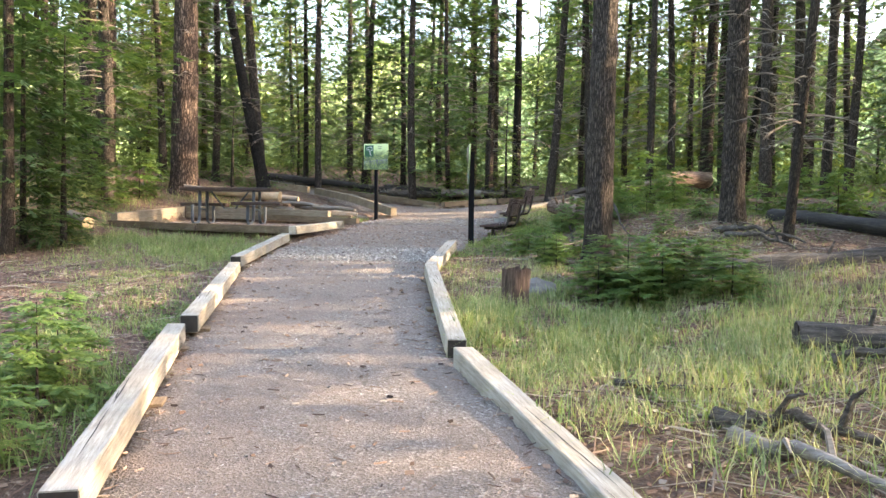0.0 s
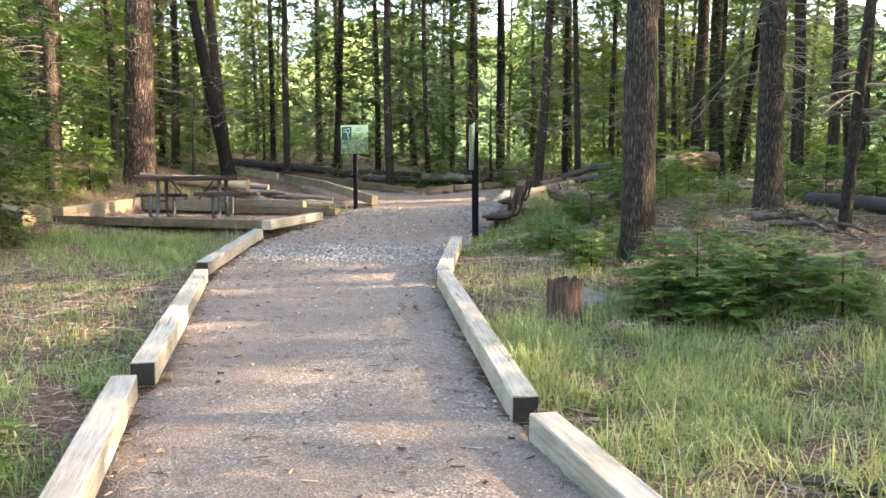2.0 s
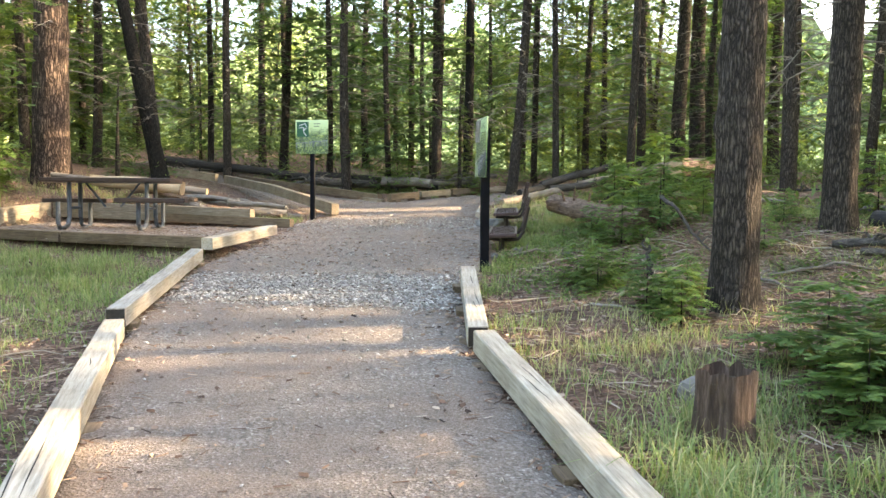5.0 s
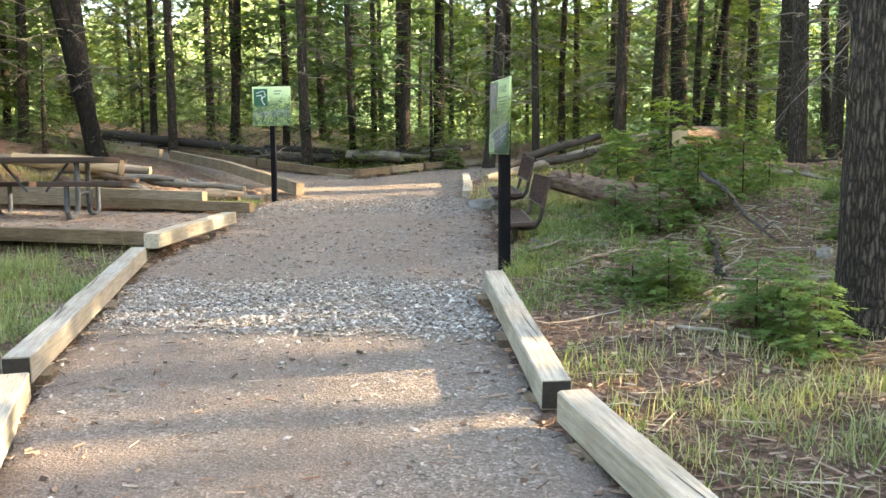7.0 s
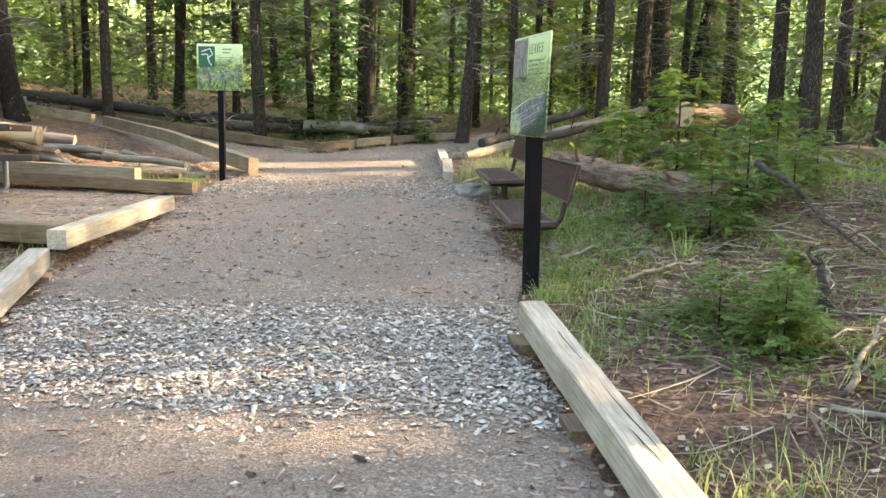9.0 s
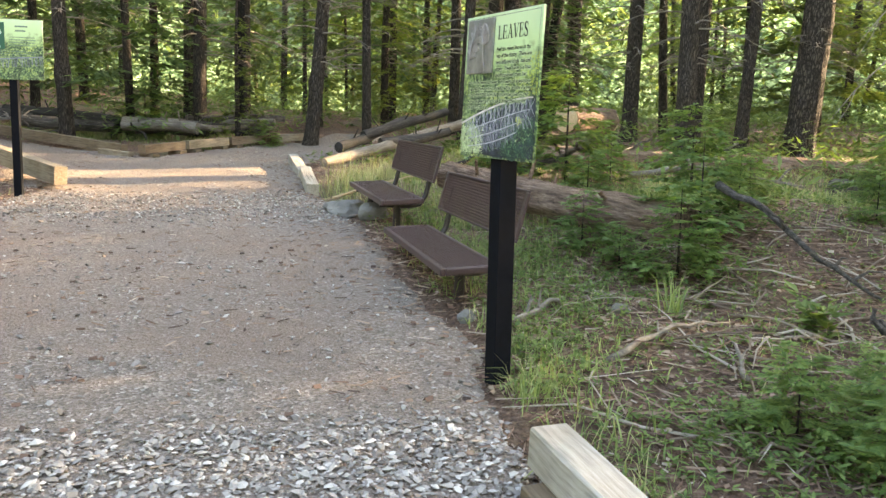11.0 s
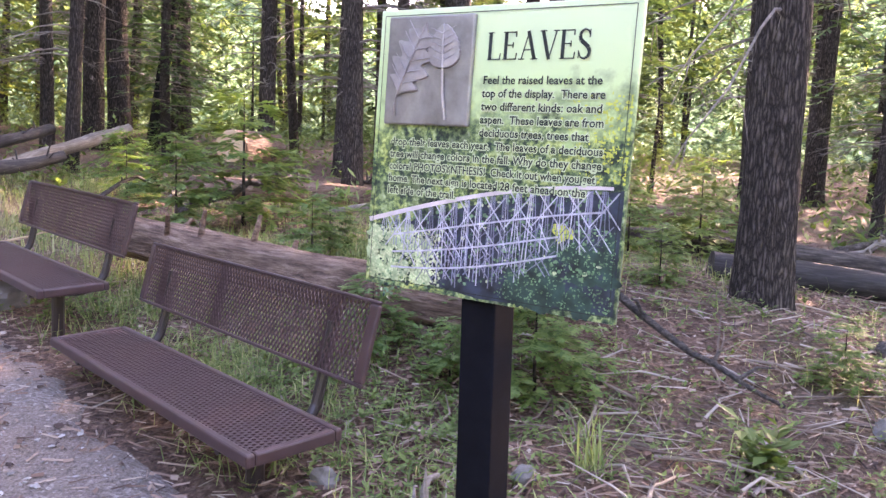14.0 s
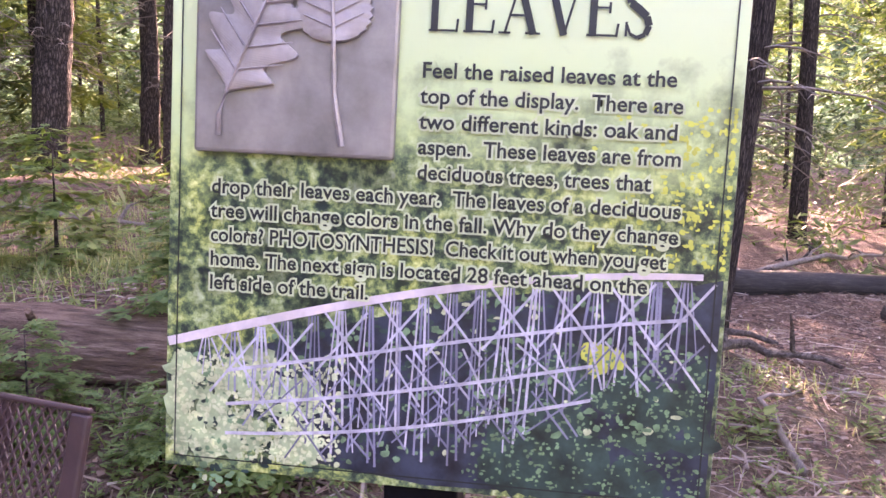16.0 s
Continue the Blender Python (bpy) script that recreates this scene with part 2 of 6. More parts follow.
PLATE = plain("cast_grey_metal", (0.29, 0.275, 0.255), 0.4, 0.45, var=0.45, scale=9)
INK = plain("dark_ink", (0.012, 0.02, 0.018), 0.5, var=0.05)


# ---- shapes ----
def part(name, bm, mat, parent=None, label="", smooth=False):
    me = bpy.data.meshes.new(name)
    bm.to_mesh(me)
    bm.free()
    me.materials.append(mat)
    if smooth:
        me.shade_smooth()
    ob = new(name, me)
    if parent:
        ob.parent = parent
    return tagged(ob, label)


def mesh_part(name, verts, faces, mat, parent=None, label="", smooth=False):
    me = bpy.data.meshes.new(name)
    me.from_pydata(verts, [], faces)
    me.materials.append(mat)
    if smooth:
        me.shade_smooth()
    ob = new(name, me)
    if parent:
        ob.parent = parent
    return tagged(ob, label)


def empty(name, m=None):
    ob = new(name)
    ob.empty_display_size = 0.2
    if m is not None:
        ob.matrix_basis = m
    return ob


def box(bm, size, m=None, bevel=0.0):
    """Adds a bevelled box centred at the origin, moved by m."""
    made = bmesh.ops.create_cube(bm, size=1.0)
    vs = made["verts"]
    bmesh.ops.scale(bm, vec=size, verts=vs)
    if bevel:
        es = list({e for v in vs for e in v.link_edges})
        out = bmesh.ops.bevel(bm, geom=es, offset=bevel, segments=2, affect="EDGES", profile=0.5)
        vs = list({v for v in vs if v.is_valid} | set(out["verts"]))
    if m is not None:
        bmesh.ops.transform(bm, matrix=m, verts=vs)
    return vs


def tube(bm, pts, radii, sides=8, caps=True):
    """A tube along a list of points with a radius at each."""
    rings = []
    pts = [Vector(p) for p in pts]
    for i, p in enumerate(pts):
        d = (pts[min(i + 1, len(pts) - 1)] - pts[max(i - 1, 0)]).normalized()
        side = d.cross(Vector((0.13, 0.2, 1.0)) if abs(d.z) < 0.95 else Vector((1, 0, 0))).normalized()
        up = side.cross(d)
        r = radii[i] if isinstance(radii, (list, tuple)) else radii
        rings.append([bm.verts.new(p + r * (math.cos(a) * side + math.sin(a) * up)) for a in (2 * math.pi * k / sides for k in range(sides))])
    for a, b in zip(rings, rings[1:]):
        for k in range(sides):
            bm.faces.new((a[k], a[(k + 1) % sides], b[(k + 1) % sides], b[k]))
    if caps:
        bm.faces.new(list(reversed(rings[0])))
        bm.faces.new(rings[-1])
    return rings


# ---- terrain ----
def softplus(v):
    return np.log1p(np.exp(-np.abs(v))) + np.maximum(v, 0)


def smooth01(v):
    v = np.clip(v, 0, 1)
    return v * v * (3 - 2 * v)


def height(x, y):
    """The lie of the land: a steady rise along y, a bank up to the west and a low knoll behind the benches."""
    x, y = np.asarray(x, float), np.asarray(y, float)
    far = np.where(np.abs(y) < 30, y, np.sign(y) * (30 + 12 * np.tanh((np.abs(y) - 30) / 12)))
    bank = 3.2 * np.tanh(0.24 * softplus(-x - 6.8) / 3.2) * (1 - 0.45 * smooth01((y - 14) / 6))
    bank = bank * smooth01((y - 2) / 8)
    knoll = 0.34 * np.exp(-((x - 3.6) / 2.2) ** 2 - ((y - 11.6) / 2.0) ** 2) * smooth01((x - 0.7) / 1.2)
    dip = 0.15 * np.exp(-((x - 4.1) / 1.2) ** 2 - ((y - 3.7) / 1.8) ** 2)
    return 0.086 * far + bank + knoll - dip


def H(x, y):
    return float(height(x, y))


def rough_height(x, y):
    x, y = np.asarray(x, float), np.asarray(y, float)
    return (0.035 * np.sin(x * 1.7 + 0.6 * np.sin(y * 1.3)) * np.sin(y * 1.45 + 0.5) + 0.018 * np.sin(x * 4.1 + 1.3 * y) * np.cos(y * 3.7 - x)
            + 0.012 * np.sin(9.3 * x + 2.0 * np.sin(5 * y)) * np.sin(8.7 * y))


def signed(poly, x, y):
    """Distance into a polygon (positive inside)."""
    x, y = np.asarray(x, float), np.asarray(y, float)
    best, inside = np.full(x.shape, 1e9), np.zeros(x.shape, bool)
    for (ax, ay), (bx, by) in zip(poly, poly[1:] + poly[:1]):
        dx, dy = bx - ax, by - ay
        k = np.clip(((x - ax) * dx + (y - ay) * dy) / (dx * dx + dy * dy), 0, 1)
        best = np.minimum(best, np.hypot(x - ax - k * dx, y - ay - k * dy))
        with np.errstate(divide="ignore", invalid="ignore"):
            cross = ((ay > y) != (by > y)) & (x < (bx - ax) * (y - ay) / (by - ay if by != ay else 1e-9) + ax)
        inside ^= cross
    return np.where(inside, best, -best)


TRAIL_MAIN = [(6.5, -6.5), (3.55, -1.0), (1.42, 1.85), (-0.95, 5.25), (-2.5, 8.4), (-3.1, 10.9), (-3.55, 12.2), (-3.9, 13.6), (-3.7, 14.0),
              (-9.3, 19.0), (-15.0, 22.5), (-15.5, 24.0), (-10.0, 20.6), (-4.6, 18.1), (-3.95, 17.75), (-3.3, 19.5), (-2.2, 21.2), (-1.9, 24.0),
              (-0.7, 24.0), (-1.1, 20.0), (-1.55, 17.2), (-0.95, 14.4), (-0.1, 12.2), (0.25, 10.6), (0.75, 8.9), (0.8, 7.8), (1.6, 5.45), (3.5, 2.25), (5.65, -0.6), (9.4, -5.6)]
PAD = [(-2.75, 8.9), (-7.4, 8.95), (-8.6, 12.3), (-3.9, 12.3)]
PAD_Z = 0.96


def ground_z(x, y):
    """Ground with its small bumps, pressed flat in the pad and below the trail."""
    x, y = np.asarray(x, float), np.asarray(y, float)
    z = height(x, y) + rough_height(x, y) * smooth01((np.hypot(x - 1, y - 8) < 60) * 1.0)
    t = smooth01(signed(TRAIL_MAIN, x, y) / 0.25 + 0.9)
    z = z * (1 - t) + (height(x, y) - 0.035) * t
    p = smooth01(signed(PAD, x, y) / 0.12 + 0.6)
    return z * (1 - p) + (PAD_Z + 0.03 * (y - 9.5) - 0.015 * (x + 5)) * p


def G(x, y):
    return float(ground_z(x, y))


def grid_axis(lo, hi, step, reach):
    mid = list(np.arange(lo, hi + step / 2, step))
    out, s = [], step
    while sum(out) < reach:
        s *= 1.22
        out.append(s)
    left = [lo - v for v in np.cumsum(out)][::-1]
    return np.array(left + mid + [hi + v for v in np.cumsum(out)])


def build_ground():
    xs, ys = grid_axis(-13, 10, 0.16, 900), grid_axis(-6, 22, 0.16, 900)
    gx, gy = np.meshgrid(xs, ys)
    z = ground_z(gx, gy)
    verts = np.stack([gx.ravel(), gy.ravel(), z.ravel()], 1)
    n, m = len(xs), len(ys)
    i = (np.arange(m - 1)[:, None] * n + np.arange(n - 1)).ravel()
    faces = np.stack([i, i + 1, i + n + 1, i + n], 1)
    ob = mesh_part("ground", verts.tolist(), faces.tolist(), GROUND, smooth=True)
    tagged(ob, "brown needle-strewn forest floor with thin green patches", "ground", kind="structure")


def trail_d(x, y):
    x, y = np.asarray(x, float), np.asarray(y, float)
    return signed(TRAIL_MAIN, x, y) + 0.06 * np.sin(5.3 * x + 1.0) * np.sin(4.6 * y) + 0.045 * np.sin(11.7 * x + 2 * np.sin(3 * y)) * np.sin(13.1 * y)


def trail_z(x, y):
    d = trail_d(x, y)
    return height(x, y) + 0.012 - 0.07 * (1 - smooth01(d / 0.22 + 0.55)) + 0.006 * np.sin(3.1 * np.asarray(x) + 1.2) * np.sin(2.7 * np.asarray(y))


def build_trail():
    xs, ys = np.arange(-15.6, 8.8, 0.085), np.arange(-6.6, 24.2, 0.085)
    gx, gy = np.meshgrid(xs, ys)
    d = trail_d(gx, gy)
    keep = d > -0.12
    z = trail_z(gx, gy)
    idx = -np.ones(keep.shape, int)
    cells = keep[:-1, :-1] & keep[1:, :-1] & keep[:-1, 1:] & keep[1:, 1:]
    used = np.zeros(keep.shape, bool)
    for a in (0, 1):
        for b in (0, 1):
            used[a:a + cells.shape[0], b:b + cells.shape[1]] |= cells
    idx[used] = np.arange(used.sum())
    verts = np.stack([gx[used], gy[used], z[used]], 1)
    r, c = np.nonzero(cells)
    faces = np.stack([idx[r, c], idx[r, c + 1], idx[r + 1, c + 1], idx[r + 1, c]], 1)
    ob = mesh_part("path", verts.tolist(), faces.tolist(), TRAIL, smooth=True)
    tagged(ob, "crushed gravel footpath rising gently between wooden timbers", "path", kind="structure")


def build_pad():
    xs, ys = np.arange(-9, -2.4, 0.1), np.arange(8.7, 12.6, 0.1)
    gx, gy = np.meshgrid(xs, ys)
    keep = signed(PAD, gx, gy) > -0.12
    cells = keep[:-1, :-1] & keep[1:, :-1] & keep[:-1, 1:] & keep[1:, 1:]
    z = PAD_Z + 0.03 * (gy - 9.5) - 0.015 * (gx + 5) + 0.012
    n = len(xs)
    r, c = np.nonzero(cells)
    i = r * n + c
    ob = mesh_part("pad_floor", np.stack([gx.ravel(), gy.ravel(), z.ravel()], 1).tolist(), np.stack([i, i + 1, i + n + 1, i + n], 1).tolist(), TRAIL)
    tagged(ob, "level gravel floor of the picnic pad", "pavement", kind="structure")


build_ground()
build_trail()
build_pad()
TIMBER_LABEL = "squared weathered timber beam edging the gravel path on blocks"


# ---- timber edging ----
def timber(name, a, b, za, zb, label, mat=TIMBER, w=0.14, h=0.14, blocks=(), group="path edging timbers", dark_end=False, seed=0):
    """A beam with its top at za over a and zb over b. blocks: places along it (0 to 1) that carry a short cross block."""
    rng = random.Random(seed)
    a3, b3 = Vector((*a, za - h / 2)), Vector((*b, zb - h / 2))
    d = b3 - a3
    m = Matrix.Translation((a3 + b3) / 2) @ d.to_track_quat("X", "Z").to_matrix().to_4x4()
    ob = empty(name, m)
    bm = bmesh.new()
    n = 10
    rows = []
    c = 0.007
    for i in range(n + 1):
        x = d.length * (i / n - 0.5)
        j = lambda: rng.uniform(-0.0025, 0.0025)
        prof = [(-w / 2 + c, h / 2), (w / 2 - c, h / 2), (w / 2, h / 2 - c), (w / 2, -h / 2 + c), (w / 2 - c, -h / 2), (-w / 2 + c, -h / 2), (-w / 2, -h / 2 + c), (-w / 2, h / 2 - c)]
        rows.append([bm.verts.new((x, y + j(), z + j())) for y, z in prof])
    for p, q in zip(rows, rows[1:]):
        for k in range(8):
            bm.faces.new((p[k], q[k], q[(k + 1) % 8], p[(k + 1) % 8]))
    bm.faces.new(rows[0])
    bm.faces.new(list(reversed(rows[-1])))
    bmesh.ops.recalc_face_normals(bm, faces=bm.faces)
    part("beam", bm, mat, ob)
    # drying cracks along the top, as thin sunken slivers
    for k in range(3):
        bm = bmesh.new()
        x0, y0 = rng.uniform(-0.45, 0.2) * d.length, rng.uniform(-0.045, 0.045)
        ln = rng.uniform(0.2, 0.7)
        pts = [(x0 + ln * s, y0 + 0.02 * s + rng.uniform(-0.004, 0.004)) for s in (0, 0.25, 0.5, 0.75, 1)]
        up = [bm.verts.new((x, y + 0.003 * math.sin(math.pi * i / 4) + 0.0004, h / 2 + 0.0015)) for i, (x, y) in enumerate(pts)]
        lo = [bm.verts.new((x, y - 0.003 * math.sin(math.pi * i / 4) - 0.0004, h / 2 + 0.0015)) for i, (x, y) in enumerate(pts)]
        for i in range(4):
            bm.faces.new((lo[i], lo[i + 1], up[i + 1], up[i]))
        part("crack", bm, ENDBLACK, ob)
    if dark_end:
        bm = bmesh.new()
        box(bm, (0.004, w - 0.012, h - 0.012), pose(-d.length / 2 - 0.002, 0, 0))
        part("end_grain", bm, ENDBLACK, ob, "blackened end grain")
    for k in blocks:
        bm = bmesh.new()
        box(bm, (0.15 + rng.uniform(-.02, .02), w + 0.12, 0.13), pose(d.length * (k - 0.5), rng.uniform(-.02, .02), -h / 2 - 0.066, 0, 0, rng.uniform(-4, 4)), 0.006)
        part("support_block", bm, TIMBER_OLD, ob)
    return tagged(ob, label, "edging timber", group)


def edge_run(side, pts, tops, jogs, **kw):
    for i in range(len(pts) - 1):
        a, b = Vector(pts[i]), Vector(pts[i + 1])
        u = (b - a).normalized()
        out = Vector((-u.y, u.x)) * (1 if side == 1 else -1)
        timber("edging_timber", a + 0.03 * u - jogs[i] * out, b - 0.02 * u + jogs[i + 1] * out, tops[i][0] + 0.02, tops[i][1] - 0.02, TIMBER_LABEL, blocks=(0.06, 0.5, 0.94), dark_end=i > 0, seed=10 * side + i, **kw)


edge_run(1, [(5.55, -3.6), (3.48, -1.0), (1.40, 1.82), (-0.98, 5.22), (-2.62, 8.46)], [(-0.13, 0.10), (0.11, 0.31), (0.33, 0.59), (0.62, 0.92)], (0.04, 0.04, 0.045, 0.0, 0.0))
for i, (a, b, za, zb) in enumerate([((7.75, -3.3), (5.84, -0.63), -0.27, -0.02), ((5.80, -0.58), (3.70, 2.02), -0.02, 0.255), ((3.536, 2.267), (1.752, 5.384), 0.262, 0.618), ((1.66, 5.56), (0.925, 7.70), 0.612, 0.848)]):
    timber("edging_timber", a, b, za, zb, TIMBER_LABEL, blocks=(0.07, 0.5, 0.92), dark_end=i > 1, seed=20 + i)

# ---- picnic pad rims and rails ----
RIM = "squared timber rim around the gravel picnic pad"
def rim(a, b, za, zb, mat=TIMBER_OLD, seed=0, h=0.14, label=RIM, group="picnic pad timbers"):
    timber("pad_timber", a, b, za, zb, label, mat, h=h, group=group, seed=seed)


rim((-2.55, 8.55), (-3.05, 10.85), 1.02, 1.13, TIMBER, 31)
rim((-2.74, 8.86), (-5.0, 8.9), 1.02, 1.05, TIMBER_OLD, 32)
rim((-5.04, 8.9), (-7.4, 8.95), 1.05, 1.10, TIMBER_OLD, 33)
rim((-7.42, 9.05), (-8.6, 12.2), 1.24, 1.46, TIMBER_MID, 34)
rim((-7.42, 9.05), (-8.6, 12.2), 1.10, 1.32, TIMBER_MID, 35)
rim((-8.5, 12.3), (-6.2, 12.3), 1.47, 1.42, TIMBER_MID, 36)
rim((-8.5, 12.3), (-6.2, 12.3), 1.33, 1.28, TIMBER_MID, 37)
rim((-6.17, 12.3), (-4.3, 12.3), 1.42, 1.36, TIMBER_MID, 38)
rim((-6.17, 12.3), (-3.55, 12.3), 1.28, 1.20, TIMBER_OLD, 39)
RAIL = "long squared timber retaining the bank beside the branching path"
rim((-3.6, 14.0), (-6.5, 16.6), 1.47, 1.92, TIMBER_MID, 41, 0.2, RAIL, "bank timbers")
rim((-6.53, 16.63), (-9.3, 18.95), 1.92, 2.24, TIMBER_MID, 42, 0.2, RAIL, "bank timbers")
rim((-9.5, 18.8), (-12.2, 18.9), 2.27, 2.62, TIMBER_MID, 43, 0.2, RAIL, "bank timbers")
rim((-12.25, 18.9), (-15.2, 19.2), 2.62, 3.05, TIMBER_MID, 44, 0.2, RAIL, "bank timbers")
rim((-4.5, 18.15), (-7.2, 19.35), 1.72, 2.02, TIMBER_OLD, 45, 0.16, RAIL, "bank timbers")
rim((-7.25, 19.37), (-10.0, 20.6), 2.02, 2.32, TIMBER_OLD, 46, 0.16, RAIL, "bank timbers")
KERB = "short squared timber kerb along the far bend of the path"
for i, (a, b) in enumerate([((-4.75, 17.85), (-4.2, 17.62)), ((-4.0, 17.55), (-3.68, 18.5)), ((-3.64, 18.58), (-3.22, 19.5)), ((-3.18, 19.58), (-2.68, 20.4)), ((-2.62, 20.45), (-2.05, 21.1))]):
    timber("kerb_timber", a, b, H(*a) + (0.20 if i else 0.10), H(*b) + (0.20 if i else 0.08), KERB, TIMBER_OLD if i % 2 else TIMBER_MID, blocks=(0.15, 0.85) if i else (), group="far kerb timbers", seed=50 + i)
for i, (a, b) in enumerate([((-0.86, 14.18), (-1.17, 15.55)), ((-1.21, 15.65), (-1.62, 17.2))]):
    timber("kerb_timber", a, b, H(*a) + 0.11, H(*b) + 0.16, KERB, TIMBER, group="near kerb timbers", blocks=(0.1, 0.9), seed=60 + i)


# ---- trees ----
def trunk_mesh(name, seed, top, radius, sides=22, rings=70, bend=0.25, mat=BARK, knots=3):
    """A tapered trunk with a flared foot, slow bends, bark ridges and knots, of foot radius 1 x radius."""
    rng = random.Random(seed)
    ph = [rng.uniform(0, 6.28) for _ in range(6)]
    kn = [(rng.uniform(1.0, 5.0), rng.uniform(0, 6.28)) for _ in range(knots)]
    verts, faces = [], []
    for i in range(rings + 1):
        u = i / rings
        z = -0.5 + (top + 0.5) * u ** 1.45
        r = radius * (1 - 0.86 * max(0, z) / top) * (1 + 0.42 * math.exp(-max(0, z + 0.15) / 0.22))
        cx = bend * math.sin(z * 0.33 + ph[0]) * min(1, max(0, z) / 4)
        cy = bend * math.sin(z * 0.27 + ph[1]) * min(1, max(0, z) / 4)
        for k in range(sides):
            a = 2 * math.pi * k / sides
            ridge = 1 + 0.07 * noise.noise(Vector((3.2 * math.cos(a), 3.2 * math.sin(a), 2.2 * z + seed))) + 0.05 * math.sin(5 * a + ph[2]) * math.exp(-max(0, z) / 0.35)
            ridge += 0.05 * noise.noise(Vector((9 * math.cos(a), 9 * math.sin(a), 5 * z + seed)))
            for kz, ka in kn:
                da = (a - ka + math.pi) % (2 * math.pi) - math.pi
                ridge += 0.22 * math.exp(-((z - kz) / 0.09) ** 2 - (da / 0.5) ** 2)
            verts.append((cx + r * ridge * math.cos(a), cy + r * ridge * math.sin(a), z))
    for i in range(rings):
        for k in range(sides):
            p, q = i * sides + k, i * sides + (k + 1) % sides
            faces.append((p, q, q + sides, p + sides))
    me = bpy.data.meshes.new(name)
    me.from_pydata(verts, [], faces)
    me.materials.append(mat)
    me.shade_smooth()
    return me


class Soup:
    """Collects vertices and faces for one mesh."""

    def __init__(self):
        self.v, self.f = [], []

    def face(self, *pts):
        n = len(self.v)
        self.v.extend(tuple(p) for p in pts)
        self.f.append(tuple(range(n, n + len(pts))))

    def mesh(self, name, mat):
        me = bpy.data.meshes.new(name)
        me.from_pydata(self.v, [], self.f)
        me.materials.append(mat)
        return me


def spray(s, rng, base, way, up, length, fingers=5, width=0.022):
    """A flat fan of needle-covered twigs: slender kites on both sides of an axis."""
    side = way.cross(up)
    if side.length < 1e-3:
        side = Vector((1, 0, 0))
    side.normalize()
    for k in range(fingers):
        f = (k + 0.3) / fingers
        sgn = 1 if k % 2 else -1
        root = base + way * (length * f * 0.75)
        d = (way * rng.uniform(0.7, 1.0) + side * sgn * rng.uniform(0.45, 0.9) + up * rng.uniform(-0.25, 0.2)).normalized()
        ln = length * rng.uniform(0.35, 0.6) * (1.1 - 0.5 * f)
        w = d.cross(up).normalized() * width * rng.uniform(0.8, 1.5)
        s.face(root, root + d * ln * 0.45 + w, root + d * ln, root + d * ln * 0.5 - w)
    d, w = way, side * width
    s.face(base, base + d * length * 0.5 + w, base + d * length, base + d * length * 0.5 - w)


def crown_mesh(name, seed, z0, z1, reach, branches, sprays, mat, length=0.42, droop=0.25, width=0.03, fingers=4):
    rng = random.Random(seed)
    s = Soup()
    for i in range(branches):
        u = (i + rng.random()) / branches
        z = z0 + (z1 - z0) * u
        a = rng.uniform(0, 6.28)
        r = reach * (1 - u) ** 0.75 * rng.uniform(0.55, 1.1) + 0.12
        if u < 0.15:
            r *= 0.6 + 2.5 * u
        out = Vector((math.cos(a), math.sin(a), 0))
        tip = out * r + Vector((0, 0, z - droop * r * rng.uniform(0.5, 1.4)))
        base = Vector((0, 0, z))
        n = max(3, int(sprays * r / reach))
        for k in range(n):
            f = 0.22 + 0.78 * (k + rng.random()) / n
            p = base.lerp(tip, f) + Vector((0, 0, 0.12 * math.sin(f * 3.1) * r * 0.4))
            sd = Vector((-out.y, out.x, 0)) * rng.choice((-1, 1))
            way = (out * rng.uniform(0.35, 1) + sd * rng.uniform(0.2, 1.0) + Vector((0, 0, rng.uniform(-0.45, 0.15)))).normalized()
            up = Vector((rng.uniform(-0.3, 0.3), rng.uniform(-0.3, 0.3), 1)).normalized()
            spray(s, rng, p, way, up, length * rng.uniform(0.6, 1.25) * (1.15 - 0.45 * f), fingers, width)
    return s.mesh(name, mat)


def limb_mesh(name, seed, z0, z1, count, reach, mat, droop=0.35, twigs=5, r0=0.018):
    """Bare, dead, drooping branches with side twigs."""
    rng = random.Random(seed)
    bm = bmesh.new()
    for i in range(count):
        z, a = z0 + (z1 - z0) * rng.random() ** 1.2, rng.uniform(0, 6.28)
        ln = reach * rng.uniform(0.35, 1.0)
        out = Vector((math.cos(a), math.sin(a), 0))
        sd = Vector((-out.y, out.x, 0))
        bow = rng.uniform(-0.3, 0.3)
        pts = [Vector((0, 0, z)) + out * ln * f + sd * bow * ln * f * f + Vector((0, 0, (0.12 * f - droop * f * f) * ln)) for f in (0, 0.3, 0.6, 1)]
        tube(bm, pts, [r0, r0 * 0.7, r0 * 0.45, r0 * 0.15], 4, False)
        for k in range(twigs):
            f = rng.uniform(0.3, 0.95)
            p = pts[1].lerp(pts[3], f)
            e = p + (out * rng.uniform(0.1, 0.5) + sd * rng.choice((-1, 1)) * rng.uniform(0.2, 0.5) + Vector((0, 0, rng.uniform(-0.5, 0.1)))) * ln * 0.35
            tube(bm, [p, p.lerp(e, 0.5) + Vector((0, 0, 0.02)), e], [r0 * 0.4, r0 * 0.25, r0 * 0.1], 3, False)
    me = bpy.data.meshes.new(name)
    bm.to_mesh(me)
    bm.free()
    me.materials.append(mat)
    return me


